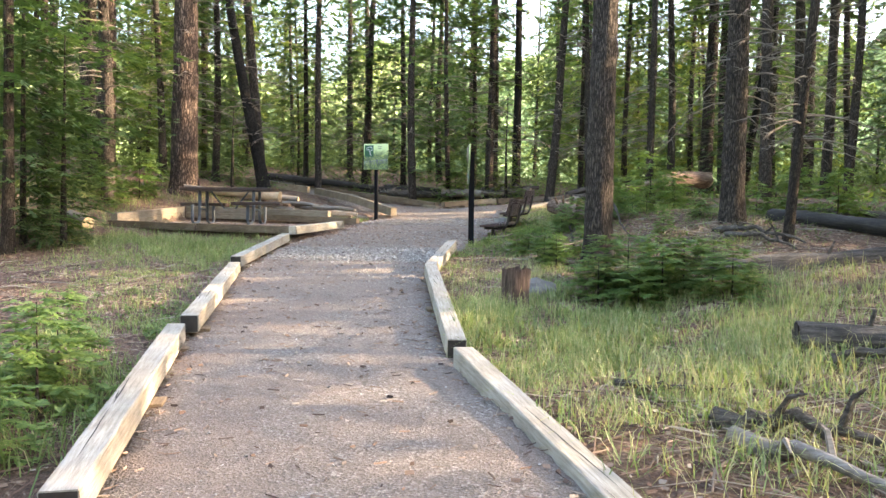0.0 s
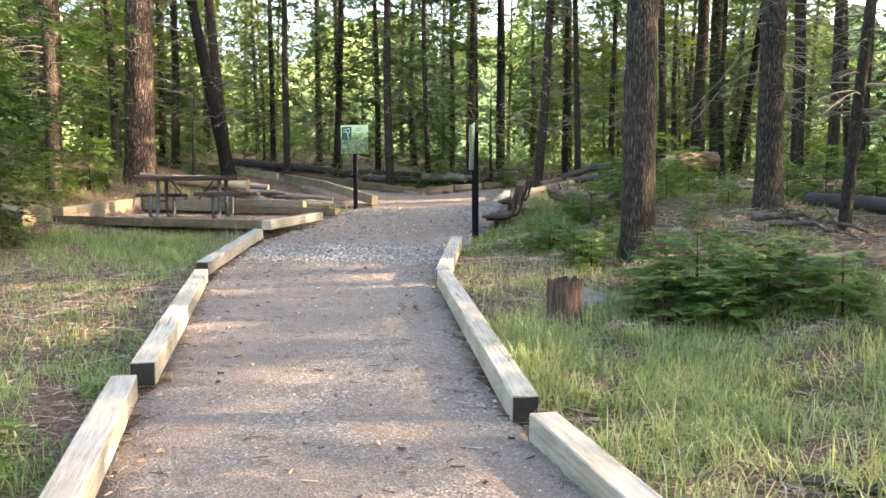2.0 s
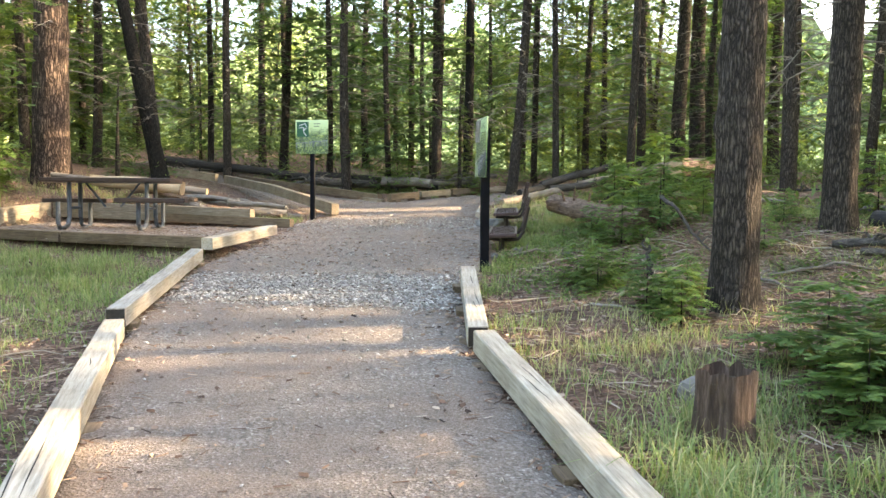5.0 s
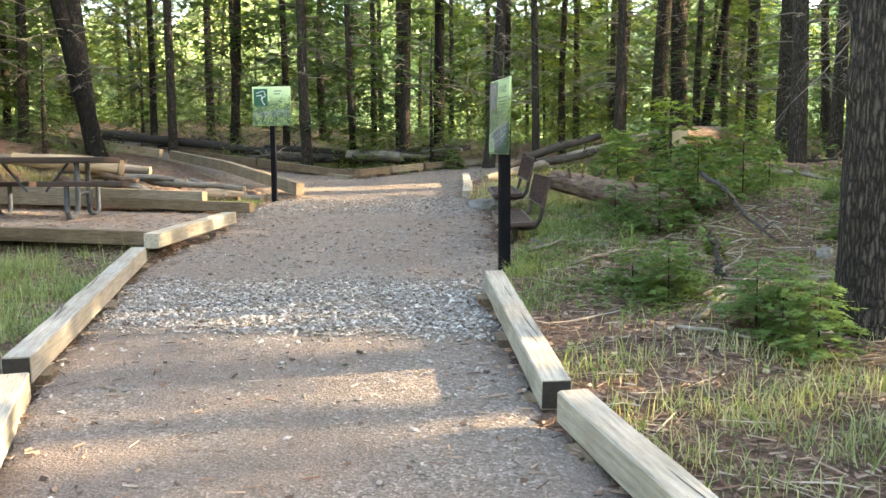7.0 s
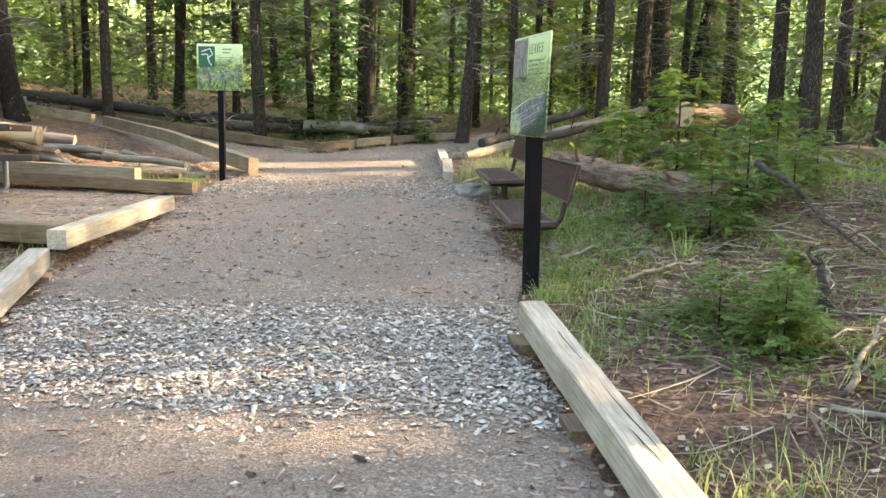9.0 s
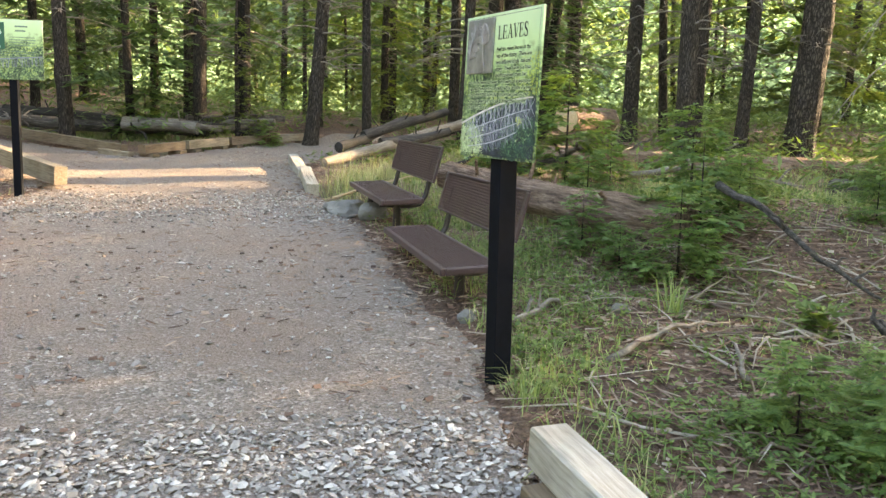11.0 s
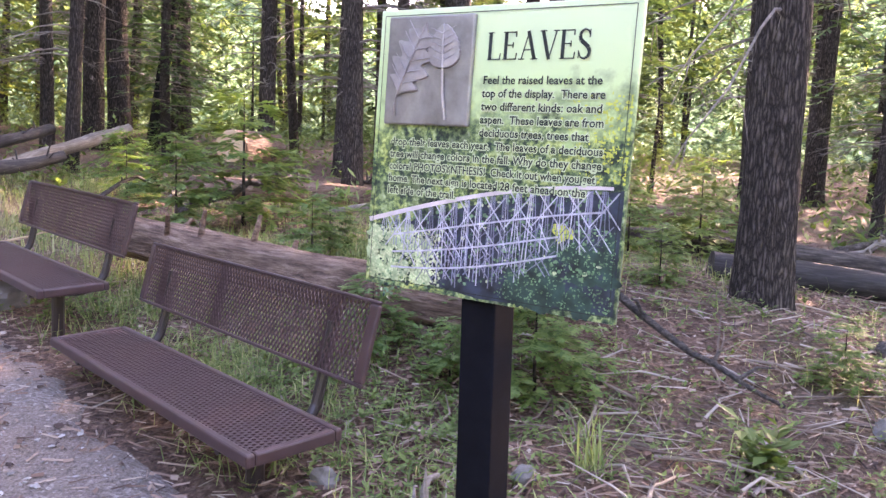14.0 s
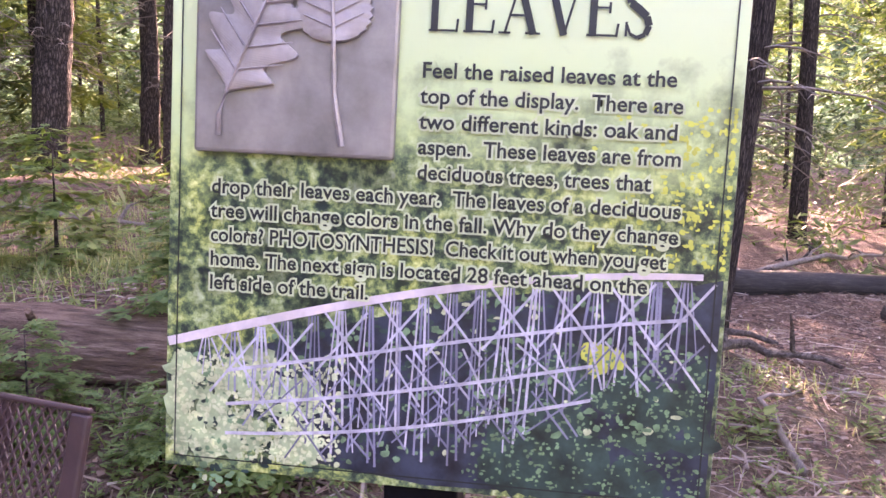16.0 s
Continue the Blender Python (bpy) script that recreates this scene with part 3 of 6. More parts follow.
TRUNKS = [trunk_mesh("trunk", 5 + i, 20.0, 0.5, 18, 60, 0.16 + 0.1 * i) for i in range(3)]
TRUNK_OLD = trunk_mesh("trunk", 21, 22.0, 0.5, 30, 90, 0.06, BARK_RED)
TRUNK_NEAR = trunk_mesh("trunk", 29, 20.0, 0.5, 40, 150, 0.10, BARK, 5)
TRUNK_BURNT = trunk_mesh("trunk", 31, 18.0, 0.5, 14, 40, 0.1, BARK_DARK)
CROWN_HIGH = [crown_mesh("crown", 41 + i, 5.5, 20.5, 2.5, 90, 11, NEEDLE, 0.6, 0.25, 0.055, 3) for i in range(2)]
CROWN_MID = [crown_mesh("crown", 51 + i, 0.8, 12.5, 2.4, 150, 14, NEEDLE, 0.5, 0.2, 0.030, 5) for i in range(4)]
CROWN_YEL = [crown_mesh("crown", 61 + i, 0.8, 11.5, 2.4, 140, 14, NEEDLE_Y, 0.55, 0.2, 0.030, 5) for i in range(3)]
CROWN_LOW = [crown_mesh("crown", 71 + i, 0.15, 5.0, 1.6, 120, 13, SEEDLING if i == 1 else NEEDLE, 0.36, 0.18, 0.026, 4) for i in range(3)]
CROWN_LOW.append(crown_mesh("crown", 75, 0.15, 4.4, 1.5, 110, 13, NEEDLE_Y, 0.36, 0.18, 0.026, 4))
DEAD_TWIGS = [limb_mesh("brushwood", 81 + i, 1.6, 8.5, 46, 1.5, DEADWOOD) for i in range(3)]
TRUNK_THIN = trunk_mesh("trunk", 37, 6.2, 0.06, 8, 24, 0.05, BARK, 0)
TREE_LABELS = {"high": "tall grey-barked conifer with bare lower trunk and dead twigs", "mid": "green conifer with drooping needle branches in the wood",
               "yellow": "conifer coloured sunlit yellow-green among the trees", "low": "young fir with green boughs down to the ground",
               "old": "broad old pine with deeply furrowed reddish bark", "burnt": "leaning blackened bare tree trunk in the wood"}


def tree(x, y, dia, kind, tall=1.0, lean=(0, 0), turn=0, limbs=True, seed=0, group="forest trees", trunk=None, label=""):
    """A tree of trunk diameter dia at its foot. lean: degrees towards x and y."""
    m = pose(x, y, G(x, y) - 0.03, -lean[1], lean[0], 0) @ pose(0, 0, 0, 0, 0, turn)
    ob = empty({"low": "young_fir", "old": "pine_tree", "burnt": "dead_tree"}.get(kind, "conifer_tree"), m)
    tr = trunk or {"old": TRUNK_OLD, "burnt": TRUNK_BURNT, "low": TRUNK_THIN}.get(kind) or TRUNKS[seed % 3]
    t = new("trunk", tr)
    t.parent = ob
    t.scale = (1, 1, tall) if kind == "low" else (0.86 * dia, 0.86 * dia, tall)
    crown = {"high": CROWN_HIGH, "old": CROWN_HIGH, "mid": CROWN_MID, "yellow": CROWN_YEL, "low": CROWN_LOW}.get(kind)
    if crown:
        c = new("crown", crown[seed % len(crown)])
        c.parent = ob
        c.scale = (tall, tall, tall)
    if limbs and kind != "low":
        b = tagged(new("brushwood", DEAD_TWIGS[seed % 3]), kind="stuff")
        b.parent = ob
        b.scale = (0.9 + 0.3 * dia, 0.9 + 0.3 * dia, tall)
    return tagged(ob, label or TREE_LABELS[kind], "tree", group)


NAMED_TREES = [
    (-9.6, 13.3, 0.84, "old", 1.0, (1, 0)), (-11.3, 12.2, 0.62, "old", 0.95, (0, 1)), (-12.6, 12.9, 0.5, "high", 1.0, (0, 0)),
    (-10.1, 17.3, 0.46, "burnt", 0.9, (-13, 0)), (-10.9, 18.2, 0.4, "high", 1.0, (-6, 0)), (-12.8, 18.1, 0.3, "mid", 1.0, (0, 0)),
    (-10.3, 20.5, 0.28, "high", 1.0, (0, 0)), (-9.9, 22.9, 0.3, "mid", 1.0, (3, 0)), (-6.06, 19.6, 0.30, "high", 1.0, (-1, 0)),
    (-4.3, 21.6, 0.33, "high", 1.0, (1, 0)), (-3.5, 22.0, 0.34, "burnt", 1.1, (0, 0)), (-1.9, 20.6, 0.32, "high", 1.0, (5, 0)),
    (-0.88, 21.3, 0.22, "high", 0.9, (-1, 0))] + [(0.9, 25.2, 0.32, "high", 1.0, (0, 0)), (1.9, 26.5, 0.55, "high", 1.0, (0, 0)),
    (2.5, 26.8, 0.6, "high", 1.1, (0, 0)), (3.1, 26.4, 0.34, "burnt", 1.0, (8, 0)), 
    (4.44, 17.9, 0.36, "high", 1.0, (1, 0)), (4.9, 23.6, 0.42, "high", 1.0, (0, 0)), (5.7, 21.5, 0.34, "high", 1.0, (2, 0)),
    (6.25, 20.4, 0.28, "high", 1.0, (2, 0)), (4.45, 10.8, 0.44, "high", 1.05, (2, 0)), (7.6, 20.9, 0.7, "high", 1.0, (4, 0)),
    (9.5, 20.0, 0.6, "high", 1.0, (4, 0)), (11.9, 21.1, 0.6, "high", 1.0, (0, 0)), (8.75, 11.0, 0.36, "high", 1.0, (0, 0))] + [
    (10.3, 21.9, 0.45, "high", 1.0, (0, 0)), (13.2, 10.3, 0.3, "high", 1.0, (0, 0)), (-0.9, 30.4, 0.28, "mid", 1.0, (0, 0)),
    (0.1, 34.8, 0.3, "yellow", 1.0, (0, 0)), (-5.5, 24.9, 0.36, "high", 1.0, (0, 0)), (5.0, 32.0, 0.5, "high", 1.0, (0, 0)),
    (-5.95, 5.6, 0.2, "mid", 0.9, (0, 0)), (-7.6, 7.6, 0.2, "mid", 0.8, (0, 0)), (7.7, 24.1, 0.3, "mid", 1.0, (0, 0)), (14.6, 17.8, 0.5, "high", 1.0, (0, 0)),
]
for i, (x, y, dia, kind, tall, lean) in enumerate(NAMED_TREES):
    made_tree = tree(x, y, dia, kind, tall, lean, turn=i * 67, seed=i, limbs=x > -5.5 or y > 9)
    if (x, y) == (4.45, 10.8):
        # pale dead limb drooping towards the path
        back = made_tree.matrix_basis.inverted()
        for dx, dy, drop in ((0, 0, 0), (0.25, 0.25, 0.5)):
            bm = bmesh.new()
            bow = [(4.4, 10.75, 3.1), (4.15, 10.6, 3.05), (3.85, 10.45, 2.88), (3.55, 10.4, 2.5), (3.25, 10.4, 2.2), (3.1, 10.4, 2.0)]
            line = [back @ Vector((a + dx, b + dy, c + drop)) for a, b, c in bow]
            tube(bm, line, [0.014, 0.011, 0.009, 0.007, 0.005, 0.002], 6)
            for k in range(1, 5):
                tip = line[k] + Vector((0.12 * math.sin(9 * k + dx), 0.12 * math.cos(7 * k), -0.22 - 0.1 * math.sin(5 * k)))
                tube(bm, [line[k], line[k].lerp(tip, 0.5) + Vector((0.03, 0.0, 0.03)), tip], [0.004, 0.003, 0.0015], 4)
            part("dead_limb", bm, DEADWOOD, made_tree, "pale bare drooping dead limb")
tree(3.25, 7.08, 0.41, "high", 1.0, (1.5, 0), turn=40, trunk=TRUNK_NEAR, limbs=False, group="trees beside the path", label="grey conifer trunk with knotted scaly bark beside the path")
tree(5.35, 9.45, 0.17, "high", 0.8, (5, -4), turn=10, seed=1, group="trees beside the path", label="thin leaning grey sapling trunk above brown needles")


# conifers added on the sunward side to block stray sun patches
for x, y, tall in ((13.6, 14.9, 1.0), (17.0, 15.4, 1.1), (15.5, 12.9, 0.9)):
    tree(x, y, 0.26, "mid", tall, seed=int(x), label="dense green conifer added to shade path and benches")
for x, y, tall in ((2.9, 23.4, 0.5), (-8.3, 23.0, 1.0), (-6.6, 25.6, 1.1), (-12.2, 22.4, 0.9), (-2.6, 26.4, 1.1), (-14.6, 19.5, 0.9), (3.9, 29.0, 1.1)):
    tree(x, y, 0.24, "mid", tall, seed=int(y), turn=40 * x, label="blue-green conifer with layered boughs behind the slope")
for x, y, tall in ((-10.4, 11.0, 0.42), (-8.9, 14.4, 0.4), (-12.0, 10.4, 0.7), (-6.1, 5.8, 0.95), (-6.9, 6.6, 1.0), (-6.0, 6.7, 0.6)):
    tree(x, y, 0.1, "low", tall, seed=int(-x), label="young fir with drooping boughs beside the old pines")
# sapling whose bright needle colour carries painted sunlight
tree(-3.25, 20.5, 0.1, "low", 0.55, seed=3, group="trees beside the path", label="small sapling coloured bright yellow-green as if sunlit")


def sun_gap(x, y):
    """True in the gaps between the trees through which the low sun reaches the grass and the fork."""
    sx, sy = math.sin(SUN_BEARING), math.cos(SUN_BEARING)
    inside = x * 0 > 1
    for ox, oy, half in ((5.5, 3.3, 0.55), (-3.0, 15.4, 1.25), (4.3, 9.6, 0.35)):
        inside = inside | ((abs((x - ox) * sy - (y - oy) * sx) < half) & ((x - ox) * sx + (y - oy) * sy > 5))
    return inside


def fill_forest():
    rng = random.Random(12)
    spots = [(t[0], t[1]) for t in NAMED_TREES] + [(3.19, 7.08), (5.35, 9.45)]
    walk_line = [(p[1][0], p[1][1]) for p in PATH]
    made = 0
    for _ in range(20000):
        if made >= 250:
            break
        a, r = rng.uniform(0, 6.283), 9 + 34 * rng.random() ** 0.8
        x, y = 0.5 + r * math.cos(a), 8 + r * math.sin(a)
        ahead = y > 8 + 0.35 * abs(x)
        if not ahead and r > 34 and rng.random() < 0.5:
            continue
        gap = 1.3 if r < 30 else 1.9
        if any((x - p) ** 2 + (y - q) ** 2 < gap * gap for p, q in spots):
            continue
        if float(signed(TRAIL_MAIN, x, y)) > -1.3 or min((x - p) ** 2 + (y - q) ** 2 for p, q in walk_line) < 20:
            continue
        # open ground: up the path, the picnic bank, the floor behind the benches
        if -9.5 < x < 6.5 and -3 < y < 20.5 or (0 < x < 9 and 5 < y < 18):
            continue
        spots.append((x, y))
        kind = rng.choices(("high", "mid", "yellow", "low"), (0.33, 0.33, 0.12, 0.22) if r < 26 else (0.24, 0.40, 0.28, 0.08))[0]
        stand = (x, y, rng.uniform(0.14, 0.36), kind, rng.uniform(0.75, 1.15) if kind != "low" else rng.uniform(0.3, 0.9), (rng.gauss(0, 2.2), rng.gauss(0, 2.2)), rng.uniform(0, 360), r < 32, made, "forest trees")
        if not sun_gap(x, y):
            tree(*stand)
        made += 1


fill_forest()


def far_woods():
    """The woods beyond: a deep belt of foliage from the ground to the tree tops, in clumps with gaps, and brush under the nearer trees."""
    rng = np.random.default_rng(21)
    # the second belt has sunlight painted in as yellow-green
    for name, mat, count, label in (("far_woods", WOODS, 140000, "distant green conifer woods behind the trees"), ("far_sunny_woods", WOODS_Y, 50000, "distant foliage coloured yellow-green as if sunlit")):
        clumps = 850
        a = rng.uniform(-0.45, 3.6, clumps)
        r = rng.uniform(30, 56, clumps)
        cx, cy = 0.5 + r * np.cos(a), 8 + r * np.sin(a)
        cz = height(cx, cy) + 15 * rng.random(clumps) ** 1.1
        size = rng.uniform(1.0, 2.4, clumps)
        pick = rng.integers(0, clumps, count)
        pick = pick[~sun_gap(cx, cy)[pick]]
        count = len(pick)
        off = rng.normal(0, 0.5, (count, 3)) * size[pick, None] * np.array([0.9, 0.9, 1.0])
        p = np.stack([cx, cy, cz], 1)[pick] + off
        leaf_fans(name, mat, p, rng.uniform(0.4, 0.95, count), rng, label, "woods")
    # wooded skyline far behind, with painted sunlight and its own glow
    n, rows = 360, 16
    V, F = [], []
    for j in range(rows + 1):
        for i in range(n):
            a = 2 * math.pi * i / n
            top = 18.5 + 6 * noise.noise(Vector((7 * math.cos(a), 7 * math.sin(a), 0))) + 4 * noise.noise(Vector((40 * math.cos(a), 40 * math.sin(a), 3)))
            z = -6 + (top + 6) * j / rows
            r = 74 + 3 * noise.noise(Vector((9 * math.cos(a), 9 * math.sin(a), z * 0.2))) + 0.12 * z
            V.append((0.5 + r * math.cos(a), 8 + r * math.sin(a), z))
    for j in range(rows):
        for i in range(n):
            k = (i + 1) % n
            F.append((j * n + i, j * n + k, (j + 1) * n + k, (j + 1) * n + i))
    tagged(mesh_part("backdrop", V, F, BACKDROP, smooth=True), "distant wooded skyline around the forest, softly glowing", "backdrop", kind="structure")
    n, clumps = 70000, 1150
    cx, cy = rng.uniform(-24, 26, clumps), rng.uniform(7, 40, clumps)
    ok = (signed(TRAIL_MAIN, cx, cy) < -0.7) & ~((cx > -9.8) & (cx < 3.5) & (cy < 19.8)) & ~((cx > 3) & (cx < 9) & (cy < 13.5))
    cx, cy = cx[ok], cy[ok]
    size = rng.uniform(0.25, 0.8, len(cx)) * np.clip(np.hypot(cx, cy - 8) / 16, 0.6, 1.5)
    cz = height(cx, cy) + size * 0.45
    pick = rng.integers(0, len(cx), n)
    p = np.stack([cx, cy, cz], 1)[pick] + rng.normal(0, 0.5, (n, 3)) * size[pick, None] * np.array([1.2, 1.2, 0.7])
    p[:, 2] = np.maximum(p[:, 2], height(p[:, 0], p[:, 1]) + 0.03)
    keep = signed(TRAIL_MAIN, p[:, 0], p[:, 1]) < -0.3
    leaf_fans("undergrowth", SHRUB, p[keep], rng.uniform(0.10, 0.30, n)[keep], rng, "low green brush under the forest trees", "undergrowth")


def leaf_fans(name, mat, p, size, rng, label, category):
    """Each leaf a bent kite of its own size and turn, hanging a little."""
    n = len(p)
    a = rng.uniform(0, 6.283, n)
    d = np.stack([np.cos(a), np.sin(a), rng.normal(-0.25, 0.35, n)], 1)
    d /= np.linalg.norm(d, axis=1)[:, None]
    s = np.stack([-np.sin(a), np.cos(a), rng.normal(0, 0.35, n)], 1)
    L, W = d * size[:, None], s * (size * rng.uniform(0.06, 0.12, n))[:, None]
    V = np.stack([p - 0.5 * L, p + W, p + 0.5 * L, p - 0.1 * L - W], 1).reshape(-1, 3)
    i = 4 * np.arange(n)
    ob = mesh_part(name, V.tolist(), np.stack([i, i + 1, i + 2, i + 3], 1).tolist(), mat)
    tagged(ob, label, category, kind="stuff")


far_woods()


# ---- signs ----
def text_part(name, body, size, m, mat, parent, align="LEFT", bold=0.0, stretch=1.0, label=""):
    cu = bpy.data.curves.new(name, "FONT")
    cu.body, cu.size, cu.align_x, cu.offset, cu.resolution_u = body, size, align, bold, 3
    tmp = bpy.data.objects.new(name, cu)
    scene.collection.objects.link(tmp)
    me = bpy.data.meshes.new_from_object(tmp.evaluated_get(bpy.context.evaluated_depsgraph_get()))
    bpy.data.objects.remove(tmp)
    bpy.data.curves.remove(cu)
    me.materials.clear()
    me.materials.append(mat)
    ob = new(name, me)
    ob.parent = parent
    ob.matrix_basis = m @ Matrix.Diagonal((stretch, 1, 1, 1))
    return tagged(ob, label)


def panel_mat():
    """A printed photograph: pale green sky fading into dark and sunlit foliage."""
    m, nt, b = material("printed_sign_face")
    tc = nt.nodes.new("ShaderNodeTexCoord")
    sep = nt.nodes.new("ShaderNodeSeparateXYZ")
    nt.links.new(tc.outputs["Object"], sep.inputs[0])
    blot, fine = noise_tex(nt, 9, 6), noise_tex(nt, 62, 9, (1, 1, 1), 0.72)
    leaf = ramp(nt, fine.outputs[0], [(0.40, (0.02, 0.042, 0.042)), (0.48, (0.11, 0.18, 0.09)), (0.55, (0.38, 0.46, 0.17)), (0.66, (0.76, 0.80, 0.48))])
    tone = ramp(nt, blot.outputs[0], [(0.40, (0.10, 0.17, 0.21)), (0.49, (0.6, 0.75, 0.72)), (0.62, (1.0, 1.0, 0.6))])
    wood = mix(nt, 0.8, leaf.outputs[0], tone.outputs[0], "MULTIPLY")
    skyc = ramp(nt, sep.outputs[2], [(0.0, (0.46, 0.64, 0.26)), (0.30, (0.62, 0.76, 0.46))])
    add = nt.nodes.new("ShaderNodeMath")
    add.operation = "MULTIPLY_ADD"
    add.inputs[1].default_value = 0.35
    nt.links.new(blot.outputs[0], add.inputs[0])
    nt.links.new(sep.outputs[2], add.inputs[2])
    fac = ramp(nt, add.outputs[0], [(0.22, (0, 0, 0)), (0.31, (1, 1, 1))])
    nt.links.new(mix(nt, fac.outputs[0], wood, skyc.outputs[0]), b.inputs["Base Color"])
    b.inputs["Roughness"].default_value = 0.32
    return m


FACE = panel_mat()
BRACEINK = plain("greyed_white_ink", (0.50, 0.50, 0.57), 0.4, var=0.35, scale=60)
WHITEINK = plain("white_ink", (0.72, 0.74, 0.78), 0.4, var=0.1)
PINKINK = plain("pale_pink_ink", (0.70, 0.62, 0.62), 0.4, var=0.25, scale=14)
LILACINK = plain("lilac_grey_ink", (0.22, 0.23, 0.31), 0.4, var=0.5)
NAVYINK = plain("navy_shadow_ink", (0.022, 0.032, 0.05), 0.4, var=0.8, scale=30)
BUSHINK = plain("dark_bush_ink", (0.02, 0.055, 0.045), 0.4, var=0.7, scale=30)
PALEBUSH = plain("pale_bush_ink", (0.36, 0.48, 0.26), 0.4, var=0.4, scale=40)
YELLOWINK = plain("yellow_leaf_ink", (0.55, 0.60, 0.10), 0.4, var=0.3, scale=30)
LEAFINK = plain("leaf_green_ink", (0.13, 0.26, 0.13), 0.4, var=0.6, scale=40)
YELLOWPALE = plain("pale_yellow_ink", (0.55, 0.62, 0.36), 0.4, var=0.4, scale=40)
GREENINK = plain("dark_green_ink", (0.01, 0.10, 0.055), 0.4, var=0.1)
TEXTGLOW = plain("pale_halo_ink", (0.56, 0.66, 0.40), 0.4, var=0.1)
S = 0.305
# lighter than the plate: colour stands in for light on the relief
LEAFMETAL = plain("lighter_relief_metal", (0.40, 0.37, 0.36), 0.4, 0.5, var=0.3, scale=14)


def panel_body(ob, m, face):
    bm = bmesh.new()
    box(bm, (2 * S, 0.012, 2 * S), None, 0.002)
    p = part("panel", bm, face, ob)
    p.matrix_basis = m
    return p


def bar(bm, x0, z0, x1, z1, w, y=-0.0075):
    d = Vector((x1 - x0, z1 - z0))
    n = Vector((-d.y, d.x)).normalized() * w / 2
    vs = [bm.verts.new((x0 + n.x, y, z0 + n.y)), bm.verts.new((x0 - n.x, y, z0 - n.y)), bm.verts.new((x1 - n.x, y, z1 - n.y)), bm.verts.new((x1 + n.x, y, z1 + n.y))]
    bm.faces.new(vs)


def blob(bm, x, z, rx, rz, y, rng, n=18):
    bm.faces.new([bm.verts.new((x + rx * math.cos(a) * k, y, z + rz * math.sin(a) * k)) for a, k in ((-2 * math.pi * i / n, rng.uniform(0.7, 1.15)) for i in range(n))])


def deck(u):
    """Height of the printed trestle's deck along the panel, u from 0 (left) to 1."""
    return -0.160 + 0.112 * math.sin(1.5 * min(u, 1))


def serif_title(panel, x, z, h):
    """LEAVES in drawn capitals: thick and thin strokes with small feet."""
    up = pose(0, 0, 0, 90)
    thick, thin, foot = 0.135 * h, 0.045 * h, 0.04 * h
    y = -0.0086
    for ch, adv in (("L", 0.70), ("E", 0.72), ("A", 0.86), ("V", 0.86), ("E", 0.72), ("S", 0.56)):
        w = 0.93 * adv * h
        bm = bmesh.new()
        def st(x0, z0, x1, z1, t):
            bar(bm, x + x0 * w, z + z0 * h, x + x1 * w, z + z1 * h, t, y)
        if ch in "LE":
            st(0.18, 0, 0.18, 1, thick)
            st(0.02, 0.025, 0.84, 0.025, foot)
            st(0.82, 0.0, 0.86, 0.24, thin)
            st(0.02, 0.975, 0.40 if ch == "L" else 0.80, 0.975, foot)
            if ch == "E":
                st(0.79, 1.0, 0.79, 0.80, thin)
                st(0.2, 0.52, 0.62, 0.52, foot)
                st(0.62, 0.62, 0.62, 0.42, thin)
        elif ch == "A":
            st(0.14, 0, 0.47, 1, thin)
            st(0.43, 1, 0.80, 0, thick)
            st(0.26, 0.34, 0.66, 0.34, thin)
            st(0.0, 0.02, 0.28, 0.02, foot)
            st(0.62, 0.02, 0.96, 0.02, foot)
        elif ch == "V":
            st(0.14, 1, 0.50, 0, thick)
            st(0.50, 0, 0.82, 1, thin)
            st(0.0, 0.98, 0.34, 0.98, foot)
            st(0.66, 0.98, 0.96, 0.98, foot)
        else:
            pts = [(0.82, 0.80), (0.74, 0.93), (0.50, 1.0), (0.24, 0.93), (0.14, 0.78), (0.22, 0.62), (0.50, 0.51), (0.78, 0.38), (0.88, 0.22), (0.76, 0.06), (0.50, 0.0), (0.24, 0.06), (0.12, 0.22)]
            for i, (p, q) in enumerate(zip(pts, pts[1:])):
                st(*p, q[0] + 0.02 * (q[0] - p[0]), q[1] + 0.02 * (q[1] - p[1]), (0.7 + 1.6 * math.sin(math.pi * (i + 0.5) / 12) ** 2) * 0.065 * h)
            st(0.84, 0.98, 0.84, 0.72, thin)
            st(0.10, 0.28, 0.10, 0.02, thin)
        part("title_letter", bm, INK, panel)
        x += w * 1.0


